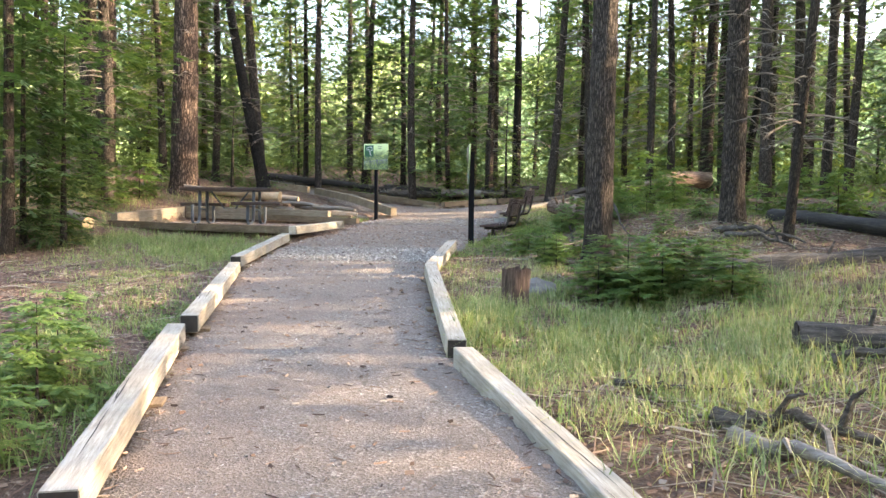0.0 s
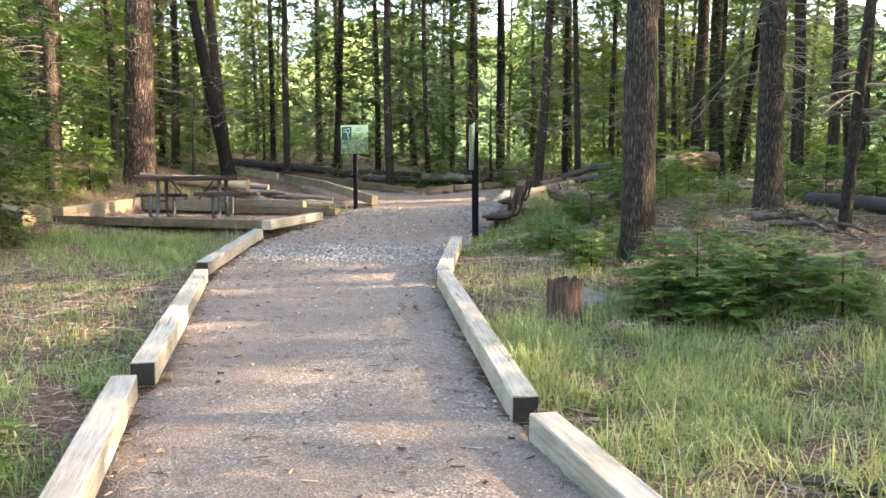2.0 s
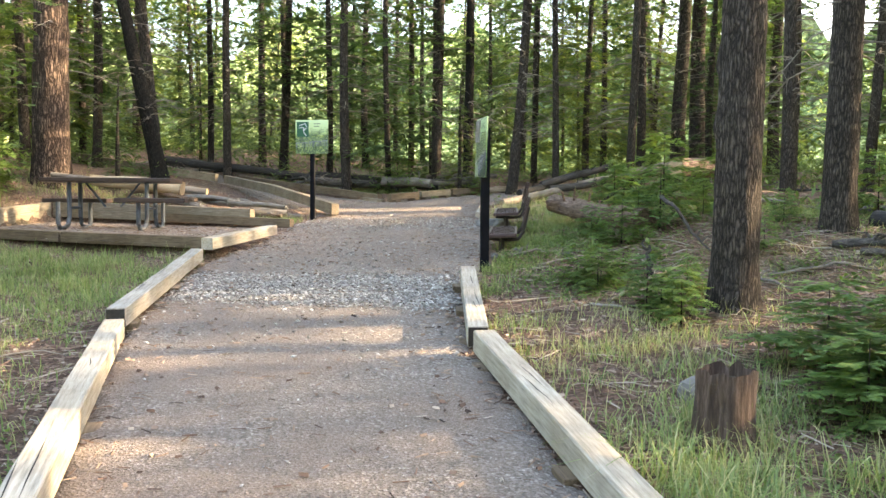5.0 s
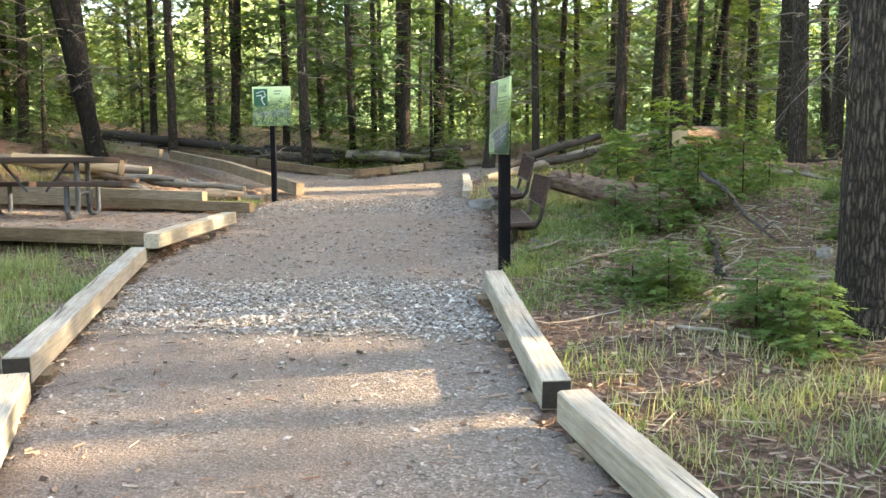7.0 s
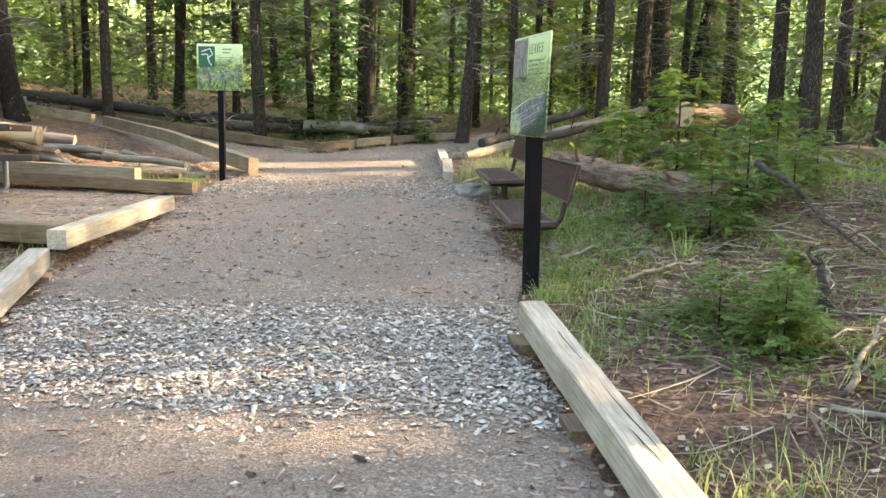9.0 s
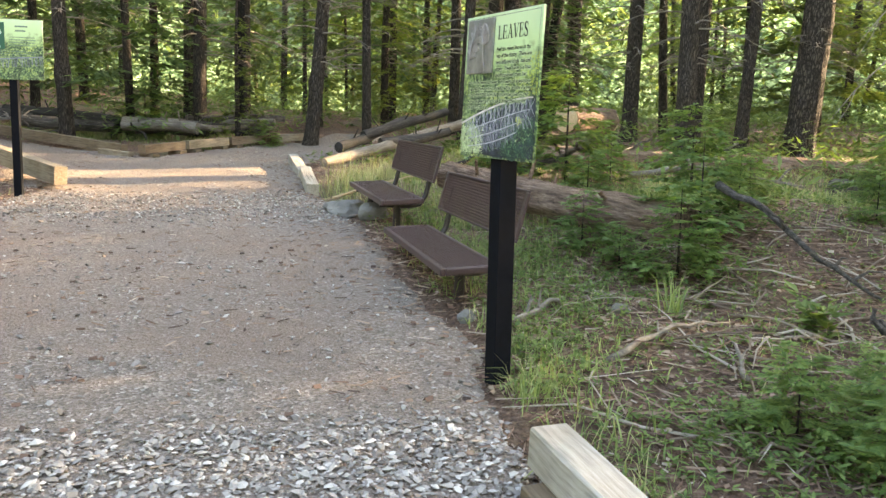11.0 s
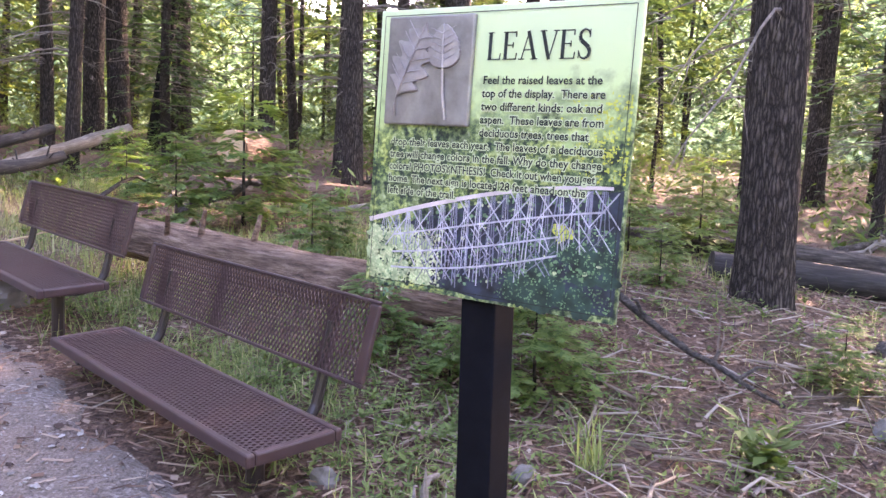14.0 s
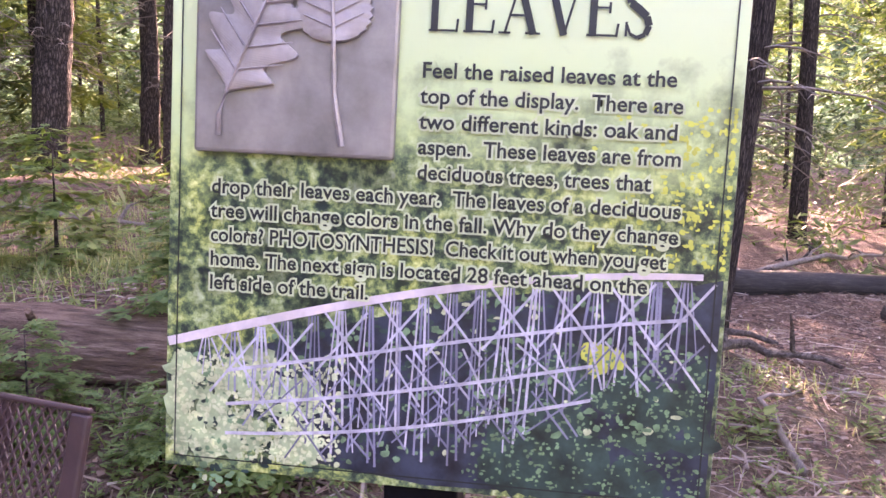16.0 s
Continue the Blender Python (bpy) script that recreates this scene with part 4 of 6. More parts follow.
def leaves_sign():
    base = Vector((0.826, 8.614, G(0.826, 8.614)))
    ob = empty("leaves_sign", Matrix.Translation(base))
    # post, turned with the panel
    yaw = -63.5
    bm = bmesh.new()
    box(bm, (0.085, 0.085, 1.75), pose(0, 0, 0.625), 0.004)
    p = part("post", bm, BLACKPOST, ob, "square black painted post")
    p.matrix_basis = pose(0, 0, 0, 0, 0, yaw)
    zc = 2.02 - base.z
    turn = pose(-0.0326, -0.0393, zc, 0, 0, yaw) @ pose(0, 0, 0, -1.2, 2.26, 0)
    panel = panel_body(ob, turn, FACE)
    rng = random.Random(5)
    # printed picture: dark water and trestle, bushes
    bm = bmesh.new()
    pts = [(-0.14, -0.285)] + [(-0.24 + 0.5 * u, deck(u) - 0.012) for u in (0, 0.2, 0.4, 0.6, 0.8, 1)] + [(0.30, -0.05), (0.30, -0.29), (0.0, -0.30)]
    bm.faces.new([bm.verts.new((x, -0.0064, z)) for x, z in pts])
    bmesh.ops.triangulate(bm, faces=bm.faces)
    part("printed_shadow", bm, NAVYINK, panel)
    bm = bmesh.new()
    for _ in range(26):
        blob(bm, rng.uniform(-0.29, -0.14), rng.uniform(-0.29, -0.17), rng.uniform(0.012, 0.035), rng.uniform(0.01, 0.03), -0.0068 - rng.random() * 0.0005, rng)
    part("printed_foliage", bm, PALEBUSH, panel)
    bm = bmesh.new()
    for _ in range(44):
        blob(bm, rng.uniform(0.08, 0.29), rng.uniform(-0.29, -0.15), rng.uniform(0.012, 0.04), rng.uniform(0.01, 0.03), -0.0068 - rng.random() * 0.0005, rng)
    part("printed_foliage", bm, BUSHINK, panel)
    bm = bmesh.new()
    for _ in range(620):
        blob(bm, rng.uniform(0.04, 0.294), rng.uniform(-0.29, -0.13), rng.uniform(0.001, 0.0036), rng.uniform(0.0008, 0.003), -0.0074 - rng.random() * 0.0002, rng, 5)
    part("printed_foliage", bm, LEAFINK, panel)
    bm = bmesh.new()
    for _ in range(700):
        blob(bm, rng.uniform(-0.297, -0.1), rng.uniform(-0.29, -0.17), rng.uniform(0.001, 0.004), rng.uniform(0.001, 0.004), -0.0074 - rng.random() * 0.0002, rng, 8)
    part("printed_foliage", bm, YELLOWPALE, panel)
    bm = bmesh.new()
    for _ in range(240):
        blob(bm, min(0.298, rng.gauss(0.265, 0.04)), rng.uniform(-0.04, 0.13), rng.uniform(0.001, 0.004), rng.uniform(0.001, 0.004), -0.0068 - rng.random() * 0.0005, rng, 9)
    for _ in range(4):
        blob(bm, rng.uniform(0.17, 0.2), rng.uniform(-0.16, -0.13), 0.012, 0.012, -0.0074, rng)
    part("printed_foliage", bm, YELLOWINK, panel)
    bm, bm2, bm3 = bmesh.new(), bmesh.new(), bmesh.new()
    for i in range(24):
        u0, u1 = i / 24, (i + 1) / 24
        bar(bm3, -0.302 + 0.58 * u0, deck(u0), -0.302 + 0.58 * u1 + 0.001, deck(u1), 0.0105 - 0.004 * u0, -0.0078)
    for i in range(1, 19):
        u = (i + 0.5) / 19
        x, z = -0.302 + 0.58 * u, deck(u) - 0.006
        low = max(-0.285, -0.165 - 0.13 * math.sin(math.pi * min(1, u * 1.1)))
        for dx in (-0.012, -0.004, 0.004, 0.012):
            bar(bm if rng.random() < 0.6 else bm2, x + dx * 0.4, z, x + dx * rng.uniform(0.6, 1.7), low + rng.uniform(0, 0.05), rng.uniform(0.0014, 0.003), -0.0075)
        if i % 2 == 0:
            bar(bm2, x - 0.02, z, x + 0.036, z - 0.07, 0.0028, -0.0076)
            bar(bm2, x + 0.03, z, x - 0.026, z - 0.07, 0.0028, -0.0076)
        for k in range(2):
            q = z - 0.065 - 0.05 * k
            if q - 0.04 > low:
                bar(bm if k else bm2, x - rng.uniform(0, 0.02), q, x + rng.uniform(0.01, 0.045), q - 0.05, 0.0024, -0.0076)
                bar(bm, x + rng.uniform(0, 0.03), q, x - rng.uniform(0.01, 0.035), q - 0.05, 0.002, -0.0076)
    for k in (0.06, 0.108, 0.15):
        for i in range(16):
            u0, u1 = 0.12 + 0.86 * i / 16, 0.12 + 0.86 * (i + 1) / 16
            if k > 0.1 and u0 > 0.8:
                continue
            bar(bm2, -0.302 + 0.58 * u0, deck(u0) - k * (0.7 + 0.3 * math.sin(3 * u0)), -0.302 + 0.58 * u1, deck(u1) - k * (0.7 + 0.3 * math.sin(3 * u1)), 0.0038, -0.0077)
    for mat, count in ((LEAFINK, 420), (YELLOWPALE, 50), (BUSHINK, 300)):
        bm4 = bmesh.new()
        for _ in range(count):
            u = rng.random()
            blob(bm4, -0.27 + 0.55 * u, deck(u) - 0.012 - 0.17 * rng.random() ** 1.3, rng.uniform(0.0015, 0.006), rng.uniform(0.0015, 0.005), -0.0070 - rng.random() * 0.0003, rng, 7)
        part("printed_foliage", bm4, mat, panel)
    part("printed_trestle", bm, LILACINK, panel)
    part("printed_bracing", bm2, BRACEINK, panel)
    part("printed_deck", bm3, PINKINK, panel)
    # thin dark border line
    bm = bmesh.new()
    k = S - 0.013
    for x0, z0, x1, z1 in ((-k, k, k, k), (k, k, k, -k), (k, -k, -k, -k), (-k, -k, -k, k)):
        bar(bm, x0, z0, x1, z1, 0.0016, -0.0079)
    part("border_line", bm, INK, panel)
    # words
    up = pose(0, 0, 0, 90)
    serif_title(panel, -0.022, 0.193, 0.056)
    right = ["Feel the raised leaves at the", "top of the display.  There are", "two different kinds: oak and", "aspen.  These leaves are from", "deciduous trees, trees that"]
    wide = ["drop their leaves each year.  The leaves of a deciduous", "tree will change colors in the fall. Why do they change", "colors? PHOTOSYNTHESIS!  Check it out when you get", "home. The next sign is located 28 feet ahead on the", "left side of the trail."]
    for i, line in enumerate(right + wide):
        x = -0.0265 if i < 5 else -0.255
        z = 0.145 - 0.0268 * i
        w = {0: 0.262, 1: 0.272, 2: 0.268, 3: 0.273, 4: 0.245, 5: 0.505, 6: 0.506, 7: 0.495, 8: 0.477, 9: 0.18}[i]
        t = text_part("text_line", line, 0.0232, pose(x, -0.0086, z) @ up, INK, panel, bold=0.0004)
        t.scale.x = w / max(0.01, t.dimensions.x)
        if i > 0:
            g = text_part("text_halo", line, 0.0232, pose(x, -0.0083, z) @ up, TEXTGLOW, panel, bold=0.0026)
            g.scale.x = t.scale.x
    # cast relief plate with two leaves
    bm = bmesh.new()
    box(bm, (0.222, 0.012, 0.232), None, 0.004)
    plate = part("relief_plate", bm, PLATE, panel, "grey cast metal plate with raised leaves")
    plate.matrix_basis = pose(-0.162, -0.0122, 0.172)
    for kind in ("oak_leaf", "aspen_leaf"):
        bm = bmesh.new()
        if kind == "oak_leaf":
            foot, tip, wide, lobes = Vector((-0.071, -0.052)), Vector((-0.006, 0.100)), 0.054, 4.4
            stem = Vector((-0.082, -0.098))
        else:
            foot, tip, wide, lobes = Vector((0.044, 0.004)), Vector((0.039, 0.096)), 0.040, 11.0
            stem = Vector((0.055, -0.104))
        ax = tip - foot
        nrm = Vector((-ax.y, ax.x)).normalized()
        spine, n = [], 64
        edge = {1: [], -1: []}
        for i in range(n + 1):
            f = i / n
            p = foot + ax * f
            spine.append(bm.verts.new((p.x, -0.0155 + 0.004 * f, p.y)))
            if kind == "oak_leaf":
                w = wide * (0.25 + 0.75 * math.sin(math.pi * min(1, 0.12 + 0.95 * f)) ** 0.7) * (0.76 + 0.24 * math.sin(2 * math.pi * lobes * f - 0.9)) * min(1, 9 * f, 7 * (1 - f))
                lead = 0.014 * (w / wide)
            else:
                w, lead = wide * math.sin(math.pi * f ** 0.8) ** 0.6 * (1 + 0.035 * math.cos(2 * math.pi * lobes * f)), -0.008 * math.sin(math.pi * f)
            for sg in (1, -1):
                q = p + nrm * sg * w + ax.normalized() * lead
                edge[sg].append((bm.verts.new((q.x, -0.0115, q.y)), bm.verts.new((q.x, -0.005, q.y))))
        for i in range(n):
            for sg in (1, -1):
                a0, a1 = edge[sg][i], edge[sg][i + 1]
                bm.faces.new((spine[i], a0[0], a1[0], spine[i + 1]))
                bm.faces.new((a0[0], a0[1], a1[1], a1[0]))
        tube(bm, [(stem.x, -0.008, stem.y), ((stem.x + foot.x) / 2 - 0.004, -0.011, (stem.y + foot.y) / 2), (foot.x, -0.0155, foot.y), ((foot.x + tip.x) / 2, -0.0165, (foot.y + tip.y) / 2), (tip.x, -0.012, tip.y)], [0.0036, 0.003, 0.0026, 0.002, 0.001], 6)
        for k in range(1, 6):
            p = foot + ax * (k / 6.5)
            for sg in (1, -1):
                q = p + nrm * sg * wide * 0.8 + ax * 0.16
                tube(bm, [(p.x, -0.0155, p.y), (q.x, -0.0128, q.y)], [0.0015, 0.0007], 4)
        bmesh.ops.recalc_face_normals(bm, faces=bm.faces)
        part(kind, bm, LEAFMETAL, plate, "raised leaf coloured lighter so its relief shows")
    tagged(ob, "square green sign with trestle photo on a black post", "sign", "trail signs")


def second_sign():
    base = Vector((-3.90, 13.68, G(-3.90, 13.68)))
    ob = empty("trail_sign", Matrix.Translation(base))
    yaw = 12.0
    bm = bmesh.new()
    box(bm, (0.078, 0.078, 1.75), pose(0, 0, 0.625), 0.004)
    p = part("post", bm, BLACKPOST, ob, "square black painted post")
    p.matrix_basis = pose(0, 0, 0, 0, 0, yaw)
    panel = panel_body(ob, pose(0, 0, 2.68 - base.z, 0, 0, yaw) @ pose(0, -0.047, 0), FACE)
    bm = bmesh.new()
    box(bm, (0.22, 0.006, 0.27), pose(-0.17, -0.009, 0.135), 0.001)
    sq = part("picture", bm, GREENINK, panel, "dark green square with a white root drawing")
    bm = bmesh.new()
    rng = random.Random(3)
    for x0, z0, x1, z1 in ((-0.24, 0.20, -0.12, 0.24), (-0.12, 0.24, -0.09, 0.16), (-0.09, 0.16, -0.16, 0.12), (-0.16, 0.12, -0.13, 0.05), (-0.13, 0.05, -0.10, 0.02), (-0.24, 0.16, -0.16, 0.17), (-0.16, 0.17, -0.14, 0.11)):
        bar(bm, x0, z0, x1, z1, 0.012, -0.0135)
    part("drawing", bm, WHITEINK, sq)
    bm = bmesh.new()
    bar(bm, 0.04, 0.235, 0.16, 0.235, 0.016, -0.0072)
    bar(bm, 0.04, 0.19, 0.14, 0.19, 0.016, -0.0072)
    for i in range(4):
        bar(bm, -0.02, 0.125 - 0.027 * i, 0.22 + 0.03 * rng.random(), 0.125 - 0.027 * i, 0.007, -0.0072)
    for i in range(3):
        bar(bm, -0.26, -0.02 - 0.027 * i, 0.22 + 0.03 * rng.random(), -0.02 - 0.027 * i, 0.007, -0.0072)
    part("lettering", bm, TEXTBAR, panel)
    bm = bmesh.new()
    for i in range(30):
        u = i / 30
        bar(bm, -0.3 + 0.6 * u, -0.11 + 0.05 * u, -0.3 + 0.6 * u + rng.uniform(-0.02, 0.02), -0.20 + 0.04 * u, 0.005, -0.0072)
    bar(bm, -0.3, -0.115, 0.3, -0.065, 0.01, -0.0074)
    part("printed_trestle", bm, LILACINK, panel)
    tagged(ob, "square pale green sign on a black post where the path forks", "sign", "trail signs")


TEXTBAR = plain("faded_text_ink", (0.16, 0.24, 0.17), 0.4, var=0.1)
leaves_sign()
second_sign()


# ---- benches ----
def bench(front_left, front_right, z_left, z_right, label):
    """A coated steel mesh bench. front_left and front_right: the ends of the seat's front edge, as one sits."""
    a, b = Vector(front_left), Vector(front_right)
    along = (b - a).normalized()
    ln = (b - a).length
    back = Vector((-along.y, along.x))
    gz = G(*((a + b) / 2 + 0.25 * back))
    m = Matrix(((along.x, back.x, 0, (a.x + b.x) / 2), (along.y, back.y, 0, (a.y + b.y) / 2), (0, 0, 1, gz), (0, 0, 0, 1)))
    sz = (z_left + z_right) / 2 - gz
    m = m @ Matrix.Translation((0, 0, sz)) @ pose(0, 0, 0, 0, math.degrees(math.atan2(z_left - z_right, ln)), 0) @ Matrix.Translation((0, 0, -sz))
    ob = empty("park_bench", m)
    dep = 0.36

    def lattice(x0, x1, y0, y1, pitch, w, t):
        """Crossing diagonal strips clipped to a rectangle: expanded metal."""
        bm = bmesh.new()
        for sgn in (1, -1):
            c = (x0 - (y1 - y0)) if sgn > 0 else x0
            while c < (x1 if sgn > 0 else x1 + (y1 - y0)):
                k = 0.62
                p0, p1 = Vector((c, y0)), Vector((c + sgn * (y1 - y0) * k, y1))
                lo, hi = min(p0.x, p1.x), max(p0.x, p1.x)
                if hi > x0 and lo < x1:
                    f0 = f1 = None
                    dx = p1.x - p0.x
                    ts = sorted(((x0 - p0.x) / dx, (x1 - p0.x) / dx))
                    f0, f1 = max(0, ts[0]), min(1, ts[1])
                    if f1 > f0 + 0.01:
                        q0, q1 = p0.lerp(p1, f0), p0.lerp(p1, f1)
                        d = (q1 - q0).normalized()
                        n = Vector((-d.y, d.x)) * w / 2
                        zt = t * (1 if sgn > 0 else 0.8)
                        top = [bm.verts.new((v.x, v.y, zt)) for v in (q0 + n, q0 - n, q1 - n, q1 + n)]
                        bot = [bm.verts.new((v.x, v.y, -t)) for v in (q0 + n, q0 - n, q1 - n, q1 + n)]
                        bm.faces.new(top)
                        bm.faces.new(list(reversed(bot)))
                        for i in range(4):
                            bm.faces.new((bot[i], bot[(i + 1) % 4], top[(i + 1) % 4], top[i]))
                c += pitch
        return bm

    def plank(x0, x1, y0, y1, t):
        bm = bmesh.new()
        box(bm, (x1 - x0, y1 - y0, t), pose((x0 + x1) / 2, (y0 + y1) / 2, 0), min(0.008, t / 3))
        return bm

    seat_m = pose(0, 0, sz - 0.02, 3)
    s = part("seat", lattice(-ln / 2 + 0.03, ln / 2 - 0.03, 0.02, dep - 0.02, 0.026, 0.0085, 0.004), BENCHMAT, ob)
    tagged(s, kind="stuff")
    s.matrix_basis = seat_m @ pose(0, 0, 0.012)
    for nm, x0, x1, y0, y1, t in (("front_rim", -ln / 2, ln / 2, -0.005, 0.028, 0.045), ("back_rim", -ln / 2, ln / 2, dep - 0.028, dep, 0.045), ("end_rim", -ln / 2, -ln / 2 + 0.035, 0.028, dep - 0.028, 0.045), ("end_rim", ln / 2 - 0.035, ln / 2, 0.028, dep - 0.028, 0.045)):
        o = part(nm, plank(x0, x1, y0, y1, t), BENCHMAT, ob)
        o.matrix_basis = seat_m
    o = part("under_plate", plank(-ln / 2 + 0.035, ln / 2 - 0.035, 0.03, dep - 0.03, 0.006), BENCHPOST, ob)
    o.matrix_basis = seat_m @ pose(0, 0, -0.01)
    bm_m = pose(0, dep + 0.075, sz + 0.145, 76)
    h = 0.31
    bk = part("backrest", lattice(-ln / 2 + 0.05, ln / 2 - 0.05, 0.012, h - 0.012, 0.025, 0.0048, 0.0022), BENCHMAT, ob)
    tagged(bk, kind="stuff")
    bk.matrix_basis = bm_m
    for nm, x0, x1, y0, y1, t in (("top_rim", -ln / 2, ln / 2, h - 0.014, h, 0.016), ("bottom_rim", -ln / 2, ln / 2, 0, 0.014, 0.016)):
        o = part(nm, plank(x0, x1, y0, y1, t), BENCHMAT, ob)
        o.matrix_basis = bm_m
    for x0, x1 in ((-ln / 2, -ln / 2 + 0.05), (ln / 2 - 0.05, ln / 2)):
        o = part("end_band", plank(x0, x1, 0.014, h - 0.014, 0.02), BENCHMAT, ob, "solid steel end band")
        o.matrix_basis = bm_m
    for x in (-0.40 * ln, -0.09 * ln, 0.36 * ln):
        o = part("back_band", plank(x - 0.04, x + 0.04, 0.014, h - 0.014, 0.006), BENCHMAT, ob)
        o.matrix_basis = bm_m @ pose(0, 0, -0.012)
    for x in (-0.36 * ln, 0.36 * ln):
        bm = bmesh.new()
        tube(bm, [(x, 0.03, sz - 0.06), (x, dep - 0.08, sz - 0.07), (x, dep + 0.02, sz - 0.055), (x, dep + 0.07, sz + 0.02), (x, dep + 0.10, sz + 0.15), (x, dep + 0.135, sz + 0.33)], 0.022, 10)
        part("bracket", bm, BENCHPOST, ob)
        bm = bmesh.new()
        tube(bm, [(x, 0.18, sz - 0.06), (x, 0.18, -0.25)], 0.034, 12)
        part("leg", bm, BENCHPOST, ob)
    return tagged(ob, label, "bench", "benches along the path")


bench((0.13, 11.40), (0.572, 9.56), 1.135, 1.083, "dark brown expanded-metal bench with backrest beside the path")
bench((-0.36, 13.42), (0.09, 11.65), 1.40, 1.325, "dark brown expanded-metal bench beyond the first one")


# ---- picnic table ----
def picnic_table():
    c = Vector((-6.05, 11.0))
    gz = G(*c)
    ob = empty("picnic_table", pose(c.x, c.y, gz, 0, 0, 22))
    def slab(name, sx, sy, t, x, y, z, mat=TABLEMAT):
        bm = bmesh.new()
        box(bm, (sx, sy, t), pose(x, y, z), 0.012)
        return part(name, bm, mat, ob)
    slab("tabletop", 2.0, 0.74, 0.07, 0, 0, 0.78)
    slab("bench_seat", 1.05, 0.28, 0.07, 0.8, -0.62, 0.46)
    slab("bench_seat", 1.05, 0.28, 0.07, -0.8, 0.62, 0.46)
    for x in (-0.6, 0.6):
        for sy in (-1, 1):
            bm = bmesh.new()
            tube(bm, [(x, sy * 0.22, 0.75), (x, sy * 0.22, 0.2), (x, sy * 0.27, 0.08), (x, sy * 0.4, 0.03), (x, sy * 0.58, 0.03), (x, sy * 0.64, 0.1), (x, sy * 0.64, 0.43)], 0.034, 10)
            part("leg_tube", bm, GALV, ob, "bent galvanised steel tube")
        bm = bmesh.new()
        tube(bm, [(x, -0.22, 0.34), (x, 0.22, 0.34)], 0.022, 8)
        part("crossbar", bm, GALV, ob)
    for sx in (-1, 1):
        bm = bmesh.new()
        tube(bm, [(sx * 0.12, 0, 0.36), (sx * 0.42, 0, 0.74)], 0.018, 8)
        part("brace", bm, GALV, ob)
    tagged(ob, "brown-topped picnic table on bent galvanised steel legs", "picnic table")


picnic_table()


# ---- logs, stump, branches ----
def log(a, b, r0, r1, mat, label, lift=0.0, bend=0.05, seed=0, sides=14, end=None, name="fallen_log", group="fallen logs", za=None, zb=None, stubs=2):
    rng = random.Random(seed)
    A = Vector((*a, (G(*a) if za is None else za) + r0 * 0.8 + lift))
    B = Vector((*b, (G(*b) if zb is None else zb) + r1 * 0.8 + lift))
    d = B - A
    m = Matrix.Translation(A) @ d.to_track_quat("X", "Z").to_matrix().to_4x4()
    ob = empty(name, m)
    n = max(6, int(d.length / 0.1))
    bm = bmesh.new()
    rings = []
    for i in range(n + 1):
        f = i / n
        r = r0 + (r1 - r0) * f
        cy, cz = bend * math.sin(f * 4 + seed), 0.4 * bend * math.sin(f * 5.3 + 2 * seed)
        ring = []
        for k in range(sides):
            t = 2 * math.pi * k / sides
            rr = r * (1 + 0.26 * noise.noise(Vector((2.5 * math.cos(t), 2.5 * math.sin(t), f * d.length * 1.6 + seed))) + 0.11 * noise.noise(Vector((7 * math.cos(t), 7 * math.sin(t), f * d.length * 5 + seed))))
            ring.append(bm.verts.new((f * d.length, cy + rr * math.cos(t), cz + rr * math.sin(t))))
        rings.append(ring)
    for p, q in zip(rings, rings[1:]):
        for k in range(sides):
            bm.faces.new((p[k], q[k], q[(k + 1) % sides], p[(k + 1) % sides]))
    body = part("trunk", bm, mat, ob, smooth=True)
    for ring, sgn, f, r in ((rings[0], -1, 0, r0), (rings[-1], 1, 1, r1)):
        bm = bmesh.new()
        cy, cz = bend * math.sin(f * 4 + seed), 0.4 * bend * math.sin(f * 5.3 + 2 * seed)
        vs = [bm.verts.new((f * d.length + sgn * 0.004 + rng.uniform(-.01, .01), cy + r * 1.0 * math.cos(2 * math.pi * k / sides), cz + r * math.sin(2 * math.pi * k / sides))) for k in range(sides)]
        c = bm.verts.new((f * d.length + sgn * 0.012, cy, cz))
        for k in range(sides):
            bm.faces.new((c, vs[k], vs[(k + 1) % sides]))
        part("cut_end", bm, end or mat, ob)
    for k in range(stubs):
        f, t = rng.uniform(0.15, 0.85), rng.uniform(0.2, 2.9)
        r = r0 + (r1 - r0) * f
        p = Vector((f * d.length, 0, 0))
        o = Vector((rng.uniform(-.3, .5), math.cos(t), math.sin(t)))
        bm = bmesh.new()
        tube(bm, [p + o * r * 0.7, p + o * (r + rng.uniform(0.04, 0.2))], [r * 0.16, r * 0.1], 6)
        part("branch_stub", bm, mat, ob)
    return tagged(ob, label, "log", group)


